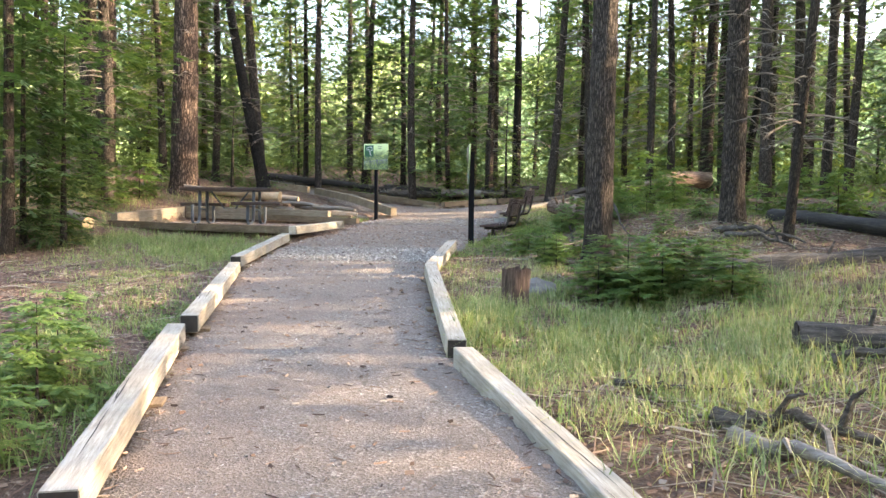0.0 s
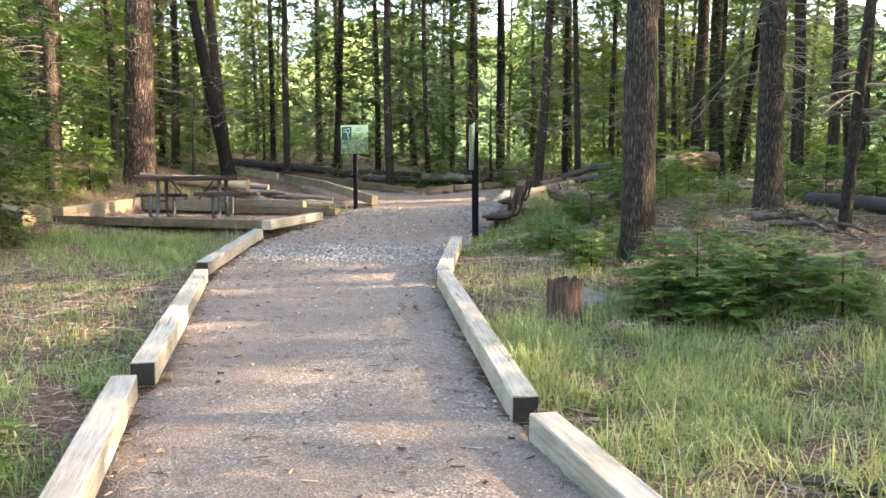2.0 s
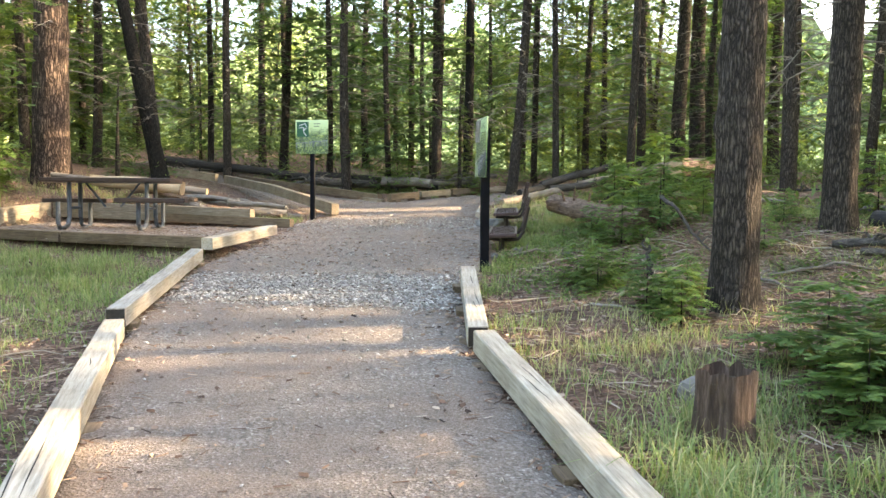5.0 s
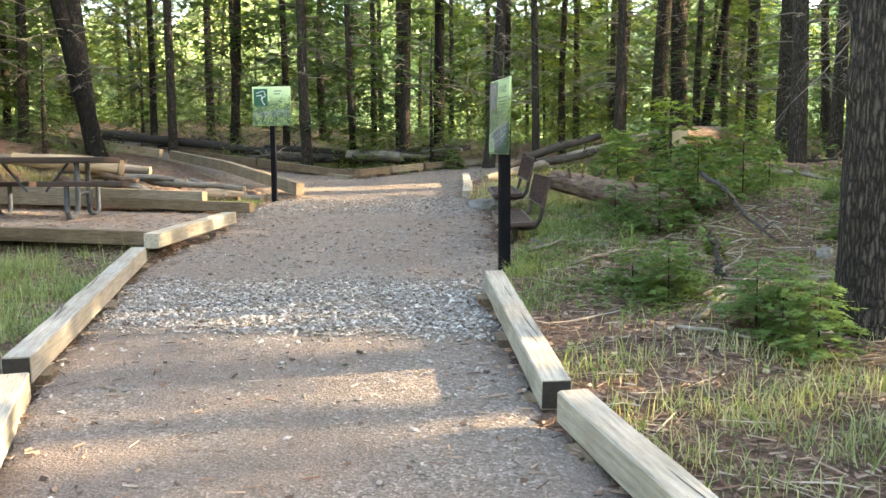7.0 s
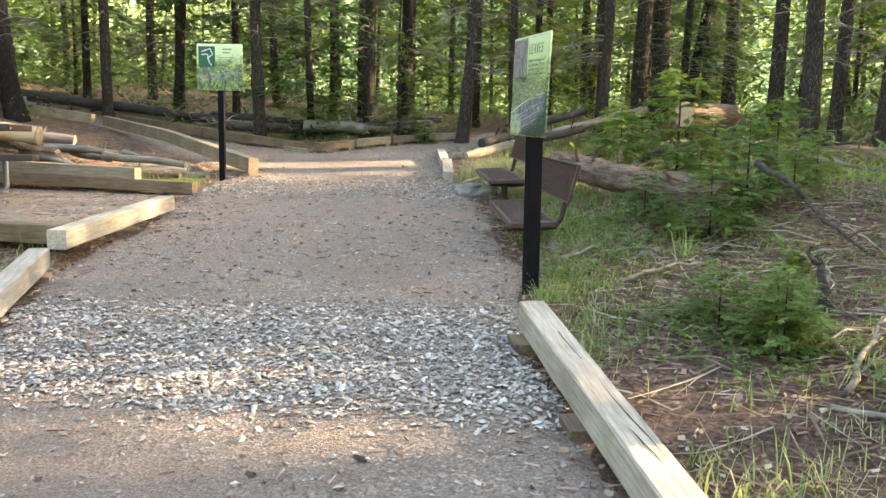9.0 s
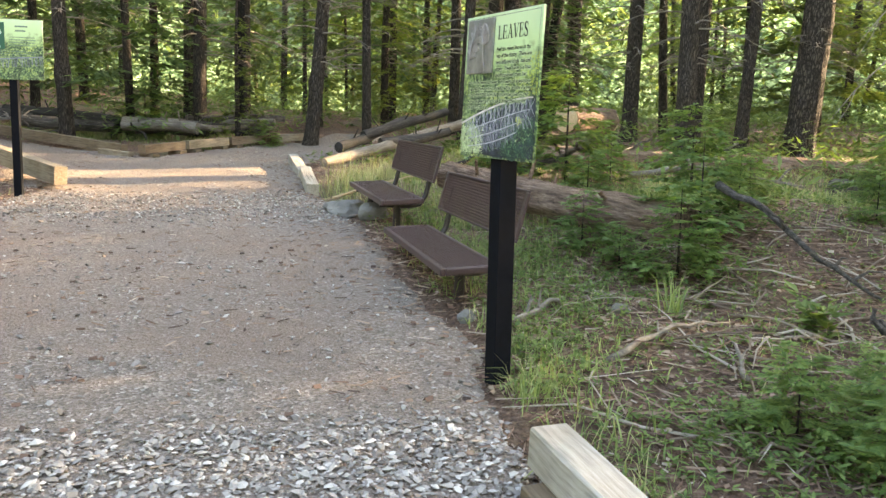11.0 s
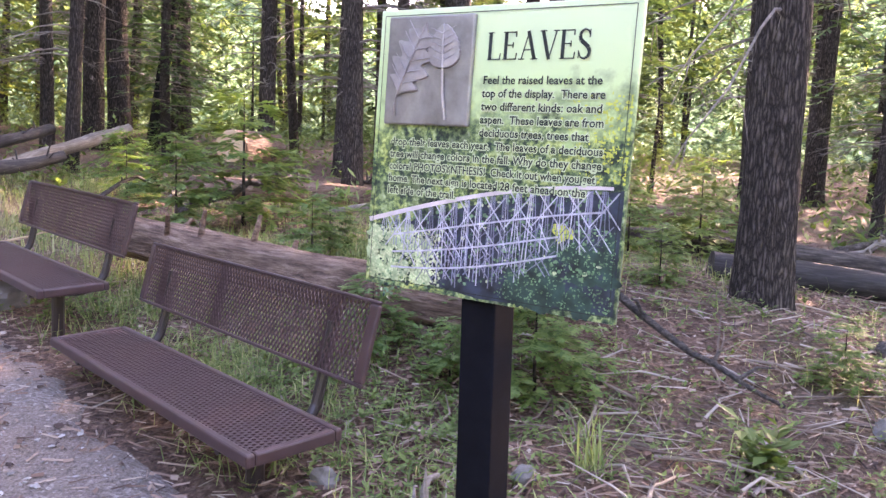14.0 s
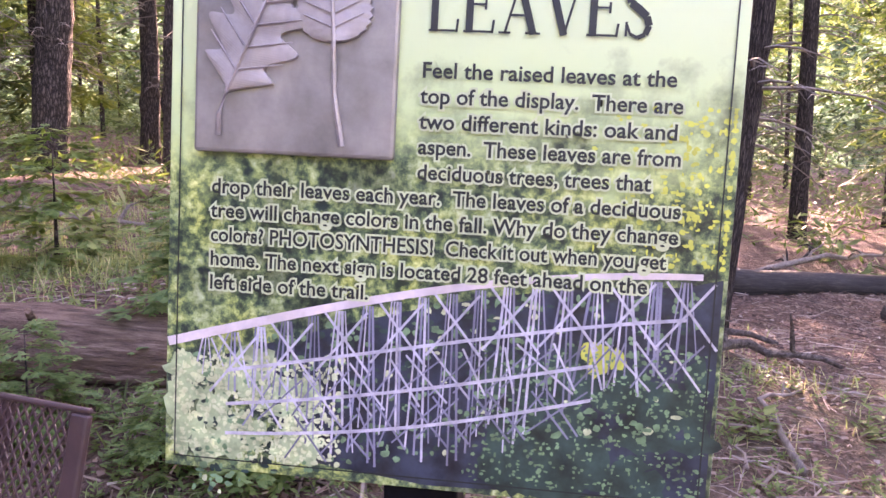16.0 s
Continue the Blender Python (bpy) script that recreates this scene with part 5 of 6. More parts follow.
def stick(pts, r, mat, label, name="fallen_branch", group="fallen branches", twigs=3, seed=0):
    """A bare branch lying on the ground; pts: x, y, height over the ground."""
    rng = random.Random(seed)
    P3 = [Vector((x, y, G(x, y) + h)) for x, y, h in pts]
    o = P3[0].copy()
    ob = empty(name, Matrix.Translation(o))
    fine = []
    for p, q in zip(P3, P3[1:]):
        for k in range(4):
            fine.append(p.lerp(q, k / 4) - o + Vector((rng.uniform(-1, 1), rng.uniform(-1, 1), rng.uniform(-.5, 1))) * r * 0.9)
    fine.append(P3[-1] - o)
    bm = bmesh.new()
    tube(bm, fine, [r * (1 - 0.7 * i / (len(fine) - 1)) for i in range(len(fine))], 8)
    part("limb", bm, mat, ob, smooth=True)
    for k in range(twigs):
        i = rng.randrange(2, len(fine) - 1)
        d = Vector((rng.uniform(-1, 1), rng.uniform(-1, 1), rng.uniform(0.0, 0.8))).normalized() * r * rng.uniform(3, 7)
        bm = bmesh.new()
        tube(bm, [fine[i], fine[i] + d * 0.5 + Vector((0, 0, r)), fine[i] + d], [r * 0.4, r * 0.28, r * 0.1], 5)
        part("twig", bm, mat, ob)
    return tagged(ob, label, "branch", group)


def stump(x, y, r, h, label):
    ob = empty("tree_stump", pose(x, y, G(x, y) - 0.04))
    bm = bmesh.new()
    sides, rings = 26, 10
    rr = []
    rng = random.Random(4)
    for i in range(rings + 1):
        f = i / rings
        ring = []
        for k in range(sides):
            t = 2 * math.pi * k / sides
            q = r * (1 + 0.18 * math.exp(-f * 6) + 0.07 * math.sin(4 * t + 1) + 0.22 * noise.noise(Vector((3.5 * math.cos(t), 3.5 * math.sin(t), f * 1.2))))
            z = f * h + (0.045 * noise.noise(Vector((3 * math.cos(t), 3 * math.sin(t), 7))) if i == rings else 0)
            ring.append(bm.verts.new((q * math.cos(t), q * math.sin(t), z)))
        rr.append(ring)
    for p, q in zip(rr, rr[1:]):
        for k in range(sides):
            bm.faces.new((p[k], p[(k + 1) % sides], q[(k + 1) % sides], q[k]))
    part("bark_side", bm, REDLOG_UP, ob, smooth=True)
    bm = bmesh.new()
    top = [bm.verts.new(v) for v in [(r * 0.98 * math.cos(2 * math.pi * k / sides), r * 0.98 * math.sin(2 * math.pi * k / sides), h - 0.05) for k in range(sides)]]
    c = bm.verts.new((0.02, 0.01, h - 0.1))
    for k in range(sides):
        bm.faces.new((c, top[k], top[(k + 1) % sides]))
    part("cut_top", bm, GREYLOG, ob)
    tagged(ob, label, "stump")


def rock(x, y, sx, sy, sz, seed, label="pale grey rock half sunk in the grass", group="rocks"):
    bm = bmesh.new()
    bmesh.ops.create_icosphere(bm, subdivisions=3, radius=1.0)
    for v in bm.verts:
        n = noise.noise(v.co * 1.3 + Vector((seed, 0, 0))) * 0.35 + noise.noise(v.co * 3.1 + Vector((0, seed, 0))) * 0.12
        v.co = v.co * (1 + n)
        v.co = Vector((v.co.x * sx, v.co.y * sy, v.co.z * sz))
    ob = part("rock", bm, ROCK, None, smooth=False)
    ob.matrix_basis = pose(x, y, G(x, y) + 0.3 * sz, 0, 0, 40 * seed)
    tagged(ob, label, "rock", group)


REDLOG_UP = wood_mat("stump_bark", (0.035, 0.02, 0.016), (0.11, 0.07, 0.057), (0.30, 0.22, 0.185), (9, 9, 1.2), 0.9, 0.03)
stump(3.18, 4.37, 0.125, 0.42, "weathered reddish-grey tree stump standing in grass")
log((0.62, 13.25), (2.32, 10.75), 0.14, 0.15, REDLOG, "thick peeled reddish log lying behind the benches", 0.0, 0.04, 1, 26, stubs=6, za=1.36, zb=1.12)
log((-1.05, 16.6), (1.9, 21.5), 0.07, 0.10, DEADWOOD, "long pale bare trunk slanting up from the kerb", 0.05, 0.04, 2, zb=H(1.9, 21.5) + 0.55)
log((-0.69, 18.60), (0.71, 20.20), 0.085, 0.07, BLACKLOG, "charred fallen trunk lying among others", 0.0, 0.05, 3, za=1.88, zb=2.41, stubs=4)
log((-0.38, 18.00), (0.75, 18.60), 0.085, 0.07, BLACKLOG, "dark fallen trunk stacked behind the kerb", 0.0, 0.05, 4, za=1.74, zb=1.98, stubs=4)
log((-1.06, 17.90), (-0.02, 20.00), 0.085, 0.07, BLACKLOG, "charred fallen trunk resting on the stack behind the kerb", 0.0, 0.05, 17, za=1.67, zb=2.21, stubs=4)
log((2.35, 16.6), (3.15, 17.6), 0.19, 0.19, REDLOG, "short sawn log propped on brush with orange cut end", 0.62, 0.0, 5, end=PALEWOOD, stubs=0)
log((2.2, 18.2), (5.6, 16.6), 0.16, 0.13, REDLOG, "reddish fallen log lying in undergrowth", 0.0, 0.06, 6)
log((5.72, 2.95), (7.2, 3.3), 0.115, 0.11, GREYLOG, "short dark cut log lying in tall grass", 0.0, 0.02, 7, end=BLACKLOG)
log((4.75, 6.35), (7.6, 8.6), 0.13, 0.11, GREYLOG, "brown rotting log lying in the grass", 0.0, 0.05, 8)
log((5.2, 14.6), (9.0, 10.3), 0.13, 0.11, GREYLOG, "long grey fallen trunk with broken branches", 0.02, 0.08, 9, stubs=6)
log((5.0, 11.75), (9.4, 8.45), 0.125, 0.11, BLACKLOG, "dark grey fallen trunk across the forest floor", -0.02, 0.05, 10, stubs=4)
log((4.6, 18.5), (9.5, 14.8), 0.14, 0.12, REDLOG, "brown fallen trunk far back among the trees", 0.0, 0.05, 11, stubs=4)
log((-8.1, 8.55), (-7.35, 8.35), 0.13, 0.125, DEADWOOD, "short pale cut log beside the picnic pad", 0.0, 0.0, 12, end=PALEWOOD, stubs=0)
log((-4.9, 13.3), (-4.35, 13.55), 0.14, 0.13, DEADWOOD, "short weathered grey log chunk by the fork", 0.0, 0.0, 13, stubs=1)
log((-9.2, 12.9), (-6.4, 14.0), 0.06, 0.08, DEADWOOD, "long pale debarked log lying on the bank", 0.25, 0.03, 14, end=PALEWOOD)
log((-8.3, 13.0), (-6.6, 13.5), 0.10, 0.135, PALEWOOD, "thick pale log on the bank behind the table", 0.30, 0.02, 15, end=PALEWOOD)
for k in range(16):
    rr = random.Random(70 + k)
    x, y = rr.uniform(-8.2, -4.8), rr.uniform(12.9, 14.2)
    a = rr.uniform(-0.5, 0.5)
    ln = rr.uniform(0.7, 1.7)
    log((x, y), (x + ln * math.cos(a), y + ln * math.sin(a)), 0.055, 0.04, DEADWOOD if k % 3 else REDLOG, "loose pole in the heap of cut wood on the bank", 0.06 + 0.06 * (k % 4), 0.04, 20 + k, 9, name="cut_pole", group="heap of cut poles", stubs=1)
for k, (x0, y0, x1, y1, r, mt, lf) in enumerate([(-12.5, 20.6, -7.5, 21.2, 0.10, BLACKLOG, 0.05), (-8.2, 21.6, -3.9, 20.7, 0.11, BLACKLOG, 0.05), (-7.4, 20.4, -4.1, 20.5, 0.10, GREYLOG, 0.02), (-5.3, 20.3, -3.9, 20.1, 0.11, DEADWOOD, 0.1),
                                                (-5.0, 21.2, -2.9, 20.9, 0.07, GREYLOG, 0.1), (-4.6, 21.7, -2.7, 21.3, 0.07, DEADWOOD, 0.2), (-4.5, 21.5, -2.6, 21.7, 0.06, GREYLOG, 0.25), (-13.5, 21.6, -9.5, 20.9, 0.07, GREYLOG, 0.1),
                                                (-4.2, 20.2, -3.1, 20.9, 0.05, DEADWOOD, 0.15), (-7.4, 22.2, -4.0, 21.9, 0.08, GREYLOG, 0.05)]):
    log((x0, y0), (x1, y1), 1.2 * r, r, mt, "thin dark fallen trunk on the slope above the kerb", lf + 0.12, 0.06, 40 + k, 10, stubs=4, group="fallen trunks on the slope", end=PALEWOOD if k == 2 else None)
for k in range(34):
    rr = random.Random(300 + k)
    x, y = (rr.uniform(-13, -4.2), rr.uniform(20.2, 22.4)) if k < 20 else (rr.uniform(0.2, 5.5), rr.uniform(15.5, 19.5)) if k < 27 else (rr.uniform(5.5, 9.0), rr.uniform(8.0, 14.0))
    a, ln = rr.uniform(-0.9, 0.9), rr.uniform(0.8, 2.4)
    stick([(x, y, 0.06), (x + 0.5 * ln * math.cos(a), y + 0.5 * ln * math.sin(a), rr.uniform(0.1, 0.35)), (x + ln * math.cos(a), y + ln * math.sin(a), rr.uniform(0.03, 0.45))], rr.uniform(0.025, 0.055), (GREYLOG, DEADWOOD, BLACKLOG)[k % 3], "dead bough among the brush on the forest floor", seed=300 + k, twigs=5, group="dead boughs")
BR = "bare grey fallen branch on needle litter"
stick([(2.5, 10.64, 0.40), (2.6, 10.45, 0.36), (2.87, 9.92, 0.17), (3.1, 9.55, 0.03)], 0.03, GREYLOG, "crooked bare dead branch sticking up from the ground", seed=1, twigs=4)
stick([(2.55, 8.42, 0.0), (2.5, 8.47, 0.22), (2.46, 8.55, 0.36)], 0.035, GREYLOG, "broken upright dead stub rising from brush", seed=2, twigs=1)
stick([(2.32, 7.1, 0.02), (2.53, 7.58, 0.06), (2.87, 8.2, 0.16)], 0.018, DEADWOOD, BR, seed=3)
stick([(2.2, 6.9, 0.02), (2.6, 6.7, 0.03), (3.1, 6.9, 0.02)], 0.015, DEADWOOD, BR, seed=4)
stick([(1.35, 8.75, 0.02), (1.75, 9.1, 0.05), (2.1, 9.25, 0.03)], 0.018, DEADWOOD, BR, seed=5)
stick([(1.9, 8.5, 0.02), (1.95, 8.75, 0.05), (2.0, 9.0, 0.02)], 0.016, DEADWOOD, BR, seed=6)
stick([(0.95, 9.2, 0.02), (1.15, 9.45, 0.06), (1.3, 9.6, 0.02)], 0.022, DEADWOOD, BR, seed=7)
stick([(-0.55, 13.6, 0.08), (-0.1, 13.9, 0.2), (0.35, 13.7, 0.28)], 0.016, PALEWOOD, "pale curved branch lying beside the far bench", seed=8, twigs=1)
stick([(4.3, 9.9, 0.04), (4.9, 9.7, 0.1), (5.6, 9.1, 0.05)], 0.05, GREYLOG, "dark forked branch on brown needles", seed=9, twigs=5)
stick([(4.5, 9.5, 0.03), (5.0, 9.2, 0.08), (5.5, 8.7, 0.03)], 0.045, GREYLOG, "dark forked branch on brown needles", seed=10, twigs=4)
stick([(3.6, 8.6, 0.02), (4.2, 8.9, 0.05), (4.7, 8.8, 0.02)], 0.02, DEADWOOD, BR, seed=11)
stick([(3.1, 8.4, 0.02), (3.5, 8.1, 0.06), (3.9, 7.7, 0.02)], 0.02, DEADWOOD, BR, seed=12)
stick([(5.42, 1.27, 0.03), (5.8, 1.28, 0.06), (6.2, 1.05, 0.04)], 0.055, GREYLOG, "grey dead branch tangled in grass", seed=13, twigs=2)
stick([(5.55, 1.0, 0.03), (5.85, 0.82, 0.06), (6.25, 0.58, 0.05)], 0.05, DEADWOOD, "pale dead branch tangled in grass", seed=14, twigs=2)
stick([(5.9, 2.55, 0.05), (6.2, 2.6, 0.1), (6.8, 2.75, 0.08)], 0.04, GREYLOG, "dark dead branch tangled in grass", seed=15, twigs=2)
stick([(4.8, 1.75, 0.04), (5.1, 1.72, 0.05), (5.4, 1.8, 0.04)], 0.022, GREYLOG, "dark dead branch tangled in grass", seed=16, twigs=4)
rock(3.15, 5.05, 0.22, 0.16, 0.13, 1)
rock(-0.35, 13.0, 0.24, 0.2, 0.13, 2)
rock(-0.06, 12.7, 0.16, 0.13, 0.11, 3)
rock(0.72, 9.45, 0.05, 0.045, 0.05, 4)
rock(1.567, 9.47, 0.06, 0.045, 0.035, 5)
rock(3.41, 9.22, 0.09, 0.07, 0.06, 6)
rock(0.9, 9.75, 0.06, 0.05, 0.04, 7)


# ---- low plants ----
def fir_bush(x, y, size, seed, spread=1.25, label="small green fir seedling growing in the undergrowth"):
    ob = empty("fir_seedling", pose(x, y, G(x, y) - 0.02, 0, 0, seed * 50) @ Matrix.Diagonal((spread * size, spread * size, 1.4 / spread * size, 1)))
    t = new("stem", TRUNK_SEED)
    t.parent = ob
    c = new("crown", SEEDLINGS[seed % 3])
    c.parent = ob
    return tagged(ob, label, "fir seedling", "fir seedlings")


TRUNK_SEED = trunk_mesh("stem", 91, 0.95, 0.014, 7, 12, 0.0, BARK, 0)
SEEDLINGS = [crown_mesh("crown", 95 + i, 0.06, 1.0, 0.5, 60, 14, SEEDLING, 0.17, 0.02, 0.013, 5) for i in range(3)]
for i, (x, y, s) in enumerate([(2.45, 10.9, 0.7), (2.95, 11.5, 0.45), (3.9, 11.2, 0.4), (4.7, 12.4, 0.6), (4.05, 5.3, 0.62), (3.85, 4.9, 0.5), (4.6, 5.3, 0.6), (4.25, 5.75, 0.5), (2.9, 7.55, 0.32), (3.2, 7.35, 0.3), (2.3, 10.3, 0.25), (3.3, 12.2, 0.45), (4.45, 5.0, 0.6), (4.85, 5.5, 0.6), (4.3, 4.65, 0.5), (5.1, 4.9, 0.55), (3.75, 5.6, 0.6),
                                (2.75, 6.7, 0.35), (1.9, 8.0, 0.35), (2.15, 7.8, 0.38), (2.3, 8.2, 0.3), (1.6, 10.9, 0.4), (-8.9, 10.2, 0.9), (-9.4, 11.6, 1.1), (-7.9, 8.0, 0.6), (2.0, 12.9, 0.5)] + [(3.1, 13.2, 0.9), (1.4, 14.9, 0.9), (2.2, 15.5, 1.3),
                                (5.3, 13.4, 0.9), (6.0, 12.8, 0.9), (2.0, 0.1, 0.6), (1.6, 0.55, 0.55), (2.4, -0.6, 0.6), (2.07, 10.12, 0.55), (1.75, 10.35, 0.3), (2.3, 13.3, 0.55), (2.63, 6.85, 0.42), (2.9, 6.5, 0.4), (2.15, 7.6, 0.4), (3.6, 9.6, 0.35), (1.3, 17.3, 0.8),  (-5.0, 20.5, 1.0), (-2.6, 20.1, 0.5)]):
    fir_bush(x, y, s, i, 1.5 if 3.7 < x < 5.2 and 4.5 < y < 5.7 else 1.25)


def scatter_blades():
    """Grass in drifts: every blade a bent strip. Kept thin where the floor is bare."""
    rng = np.random.default_rng(7)
    drifts = [  # x, y, radius x, radius y, blades, height, dry share
        (4.6, 3.2, 1.6, 2.0, 15000, 0.18, 0.42), (5.8, 2.0, 1.4, 2.0, 8000, 0.19, 0.5), (3.6, 4.6, 1.2, 1.5, 7000, 0.16, 0.3), (2.6, 5.9, 0.7, 0.8, 1700, 0.13, 0.8), (3.4, 3.2, 0.7, 1.2, 4000, 0.25, 0.3),
        (5.6, 5.6, 1.6, 1.4, 5000, 0.2, 0.5), (-3.4, 7.2, 1.6, 1.3, 9000, 0.2, 0.15), (-5.6, 7.6, 1.8, 1.0, 7000, 0.18, 0.2), (-1.9, 6.2, 0.9, 1.2, 4000, 0.16, 0.2), (-1.9, 4.3, 0.9, 1.1, 3000, 0.10, 0.3), (-0.5, 3.2, 0.8, 1.0, 1800, 0.10, 0.3)] + [(-3.8, 5.4, 1.4, 1.2, 2600, 0.10, 0.3), (0.6, 2.0, 0.9, 1.2, 3500, 0.14, 0.2), (2.1, 0.2, 0.9, 1.2, 4000, 0.2, 0.15),
        (1.3, 9.6, 0.5, 1.0, 700, 0.09, 0.1), (1.0, 8.8, 0.35, 0.4, 700, 0.10, 0.1), (1.4, 11.2, 0.7, 1.2, 1800, 0.11, 0.1), (0.7, 12.8, 0.8, 1.4, 3000, 0.16, 0.25), (2.6, 9.2, 1.2, 1.2, 500, 0.08, 0.3), (2.2, 8.0, 0.8, 0.7, 350, 0.09, 0.3),
        (2.6, 13.4, 1.6, 1.4, 6000, 0.2, 0.1), (4.6, 12.6, 1.6, 1.4, 3000, 0.16, 0.4)] + [(0.0, 15.6, 0.6, 1.5, 2500, 0.25, 0.7), (-4.3, 13.0, 0.6, 0.6, 1600, 0.15, 0.2), (-6.5, 20.6, 3.0, 0.9, 6000, 0.2, 0.15), (-3.0, 19.8, 0.8, 0.6, 2500, 0.22, 0.1),
        (4.5, 9.4, 1.2, 1.0, 900, 0.14, 0.5), (-8.5, 9.0, 1.5, 1.5, 3000, 0.2, 0.5), (4.6, 16.0, 2.5, 2.0, 5000, 0.25, 0.3), (1.2, 18.5, 1.2, 1.5, 3000, 0.25, 0.3), (2.1, 5.5, 0.5, 1.0, 650, 0.11, 0.7), (3.0, 7.6, 1.0, 1.2, 300, 0.10, 0.6), (-8.8, 13.6, 1.6, 1.0, 3000, 0.2, 0.6)] + [(-10.5, 11.0, 2.0, 1.5, 4000, 0.25, 0.3),
        (1.84, 9.43, 0.05, 0.05, 50, 0.34, 0.0), (0.95, 8.45, 0.16, 0.16, 260, 0.16, 0.1), (1.15, 7.6, 0.2, 0.6, 500, 0.14, 0.15), (1.75, 6.3, 0.25, 0.5, 160, 0.18, 0.15), (0.62, 9.3, 0.2, 0.4, 300, 0.12, 0.1), (0.8, 10.6, 0.25, 0.8, 1400, 0.16, 0.1), (-0.35, 14.6, 0.35, 0.7, 900, 0.28, 0.75)]
    for dry in (False, True):
        V, F = [], []
        n = 0
        for dx, dy, rx, ry, count, tall, share in drifts:
            k = int(count * (share if dry else 1 - share))
            x, y = dx + rx * rng.normal(0, 0.6, k), dy + ry * rng.normal(0, 0.6, k)
            clump = np.sin(5.1 * x + 2 * np.sin(3.7 * y)) * np.sin(4.3 * y + 1.0) + 0.6 * np.sin(11 * x + y) * np.sin(12 * y - x)
            ok = (signed(TRAIL_MAIN, x, y) < -0.12 + 0.05 * rng.random(k)) & (signed(PAD, x, y) < -0.05) & (clump + rng.normal(0, 0.35, k) > -0.15)
            x, y = x[ok], y[ok]
            k = len(x)
            z = ground_z(x, y) - 0.01
            h = tall * rng.uniform(0.35, 1.15, k) * (1.25 if dry else 1.0)
            a = rng.uniform(0, 6.283, k)
            lean = rng.uniform(0.15, 1.7, k) ** 1.2 * h
            w = rng.uniform(0.0014, 0.0038, k) * (0.8 if dry else 1.25)
            ca, sa = np.cos(a), np.sin(a)
            px, py = -sa * w, ca * w
            mx, my, mz = x + 0.35 * lean * ca, y + 0.35 * lean * sa, z + 0.6 * h
            tx, ty, tz = x + lean * ca, y + lean * sa, z + h * np.clip(1.12 - 0.42 * lean / h, 0.35, 1)
            quad = np.stack([np.stack(c, 1) for c in ((x - px, y - py, z), (x + px, y + py, z), (mx + px * 0.8, my + py * 0.8, mz), (mx - px * 0.8, my - py * 0.8, mz), (tx, ty, tz))], 1)
            V.append(quad.reshape(-1, 3))
            i = n + 5 * np.arange(k)
            F += np.stack([i, i + 1, i + 2, i + 3], 1).tolist() + np.stack([i + 3, i + 2, i + 4], 1).tolist()
            n += 5 * k
        ob = mesh_part("dry_grass" if dry else "grass", np.concatenate(V).tolist(), F, DRYGRASS if dry else GRASS)
        tagged(ob, "dry straw-coloured grass stalks in drifts" if dry else "green forest grass growing in uneven drifts", "grass", kind="stuff")


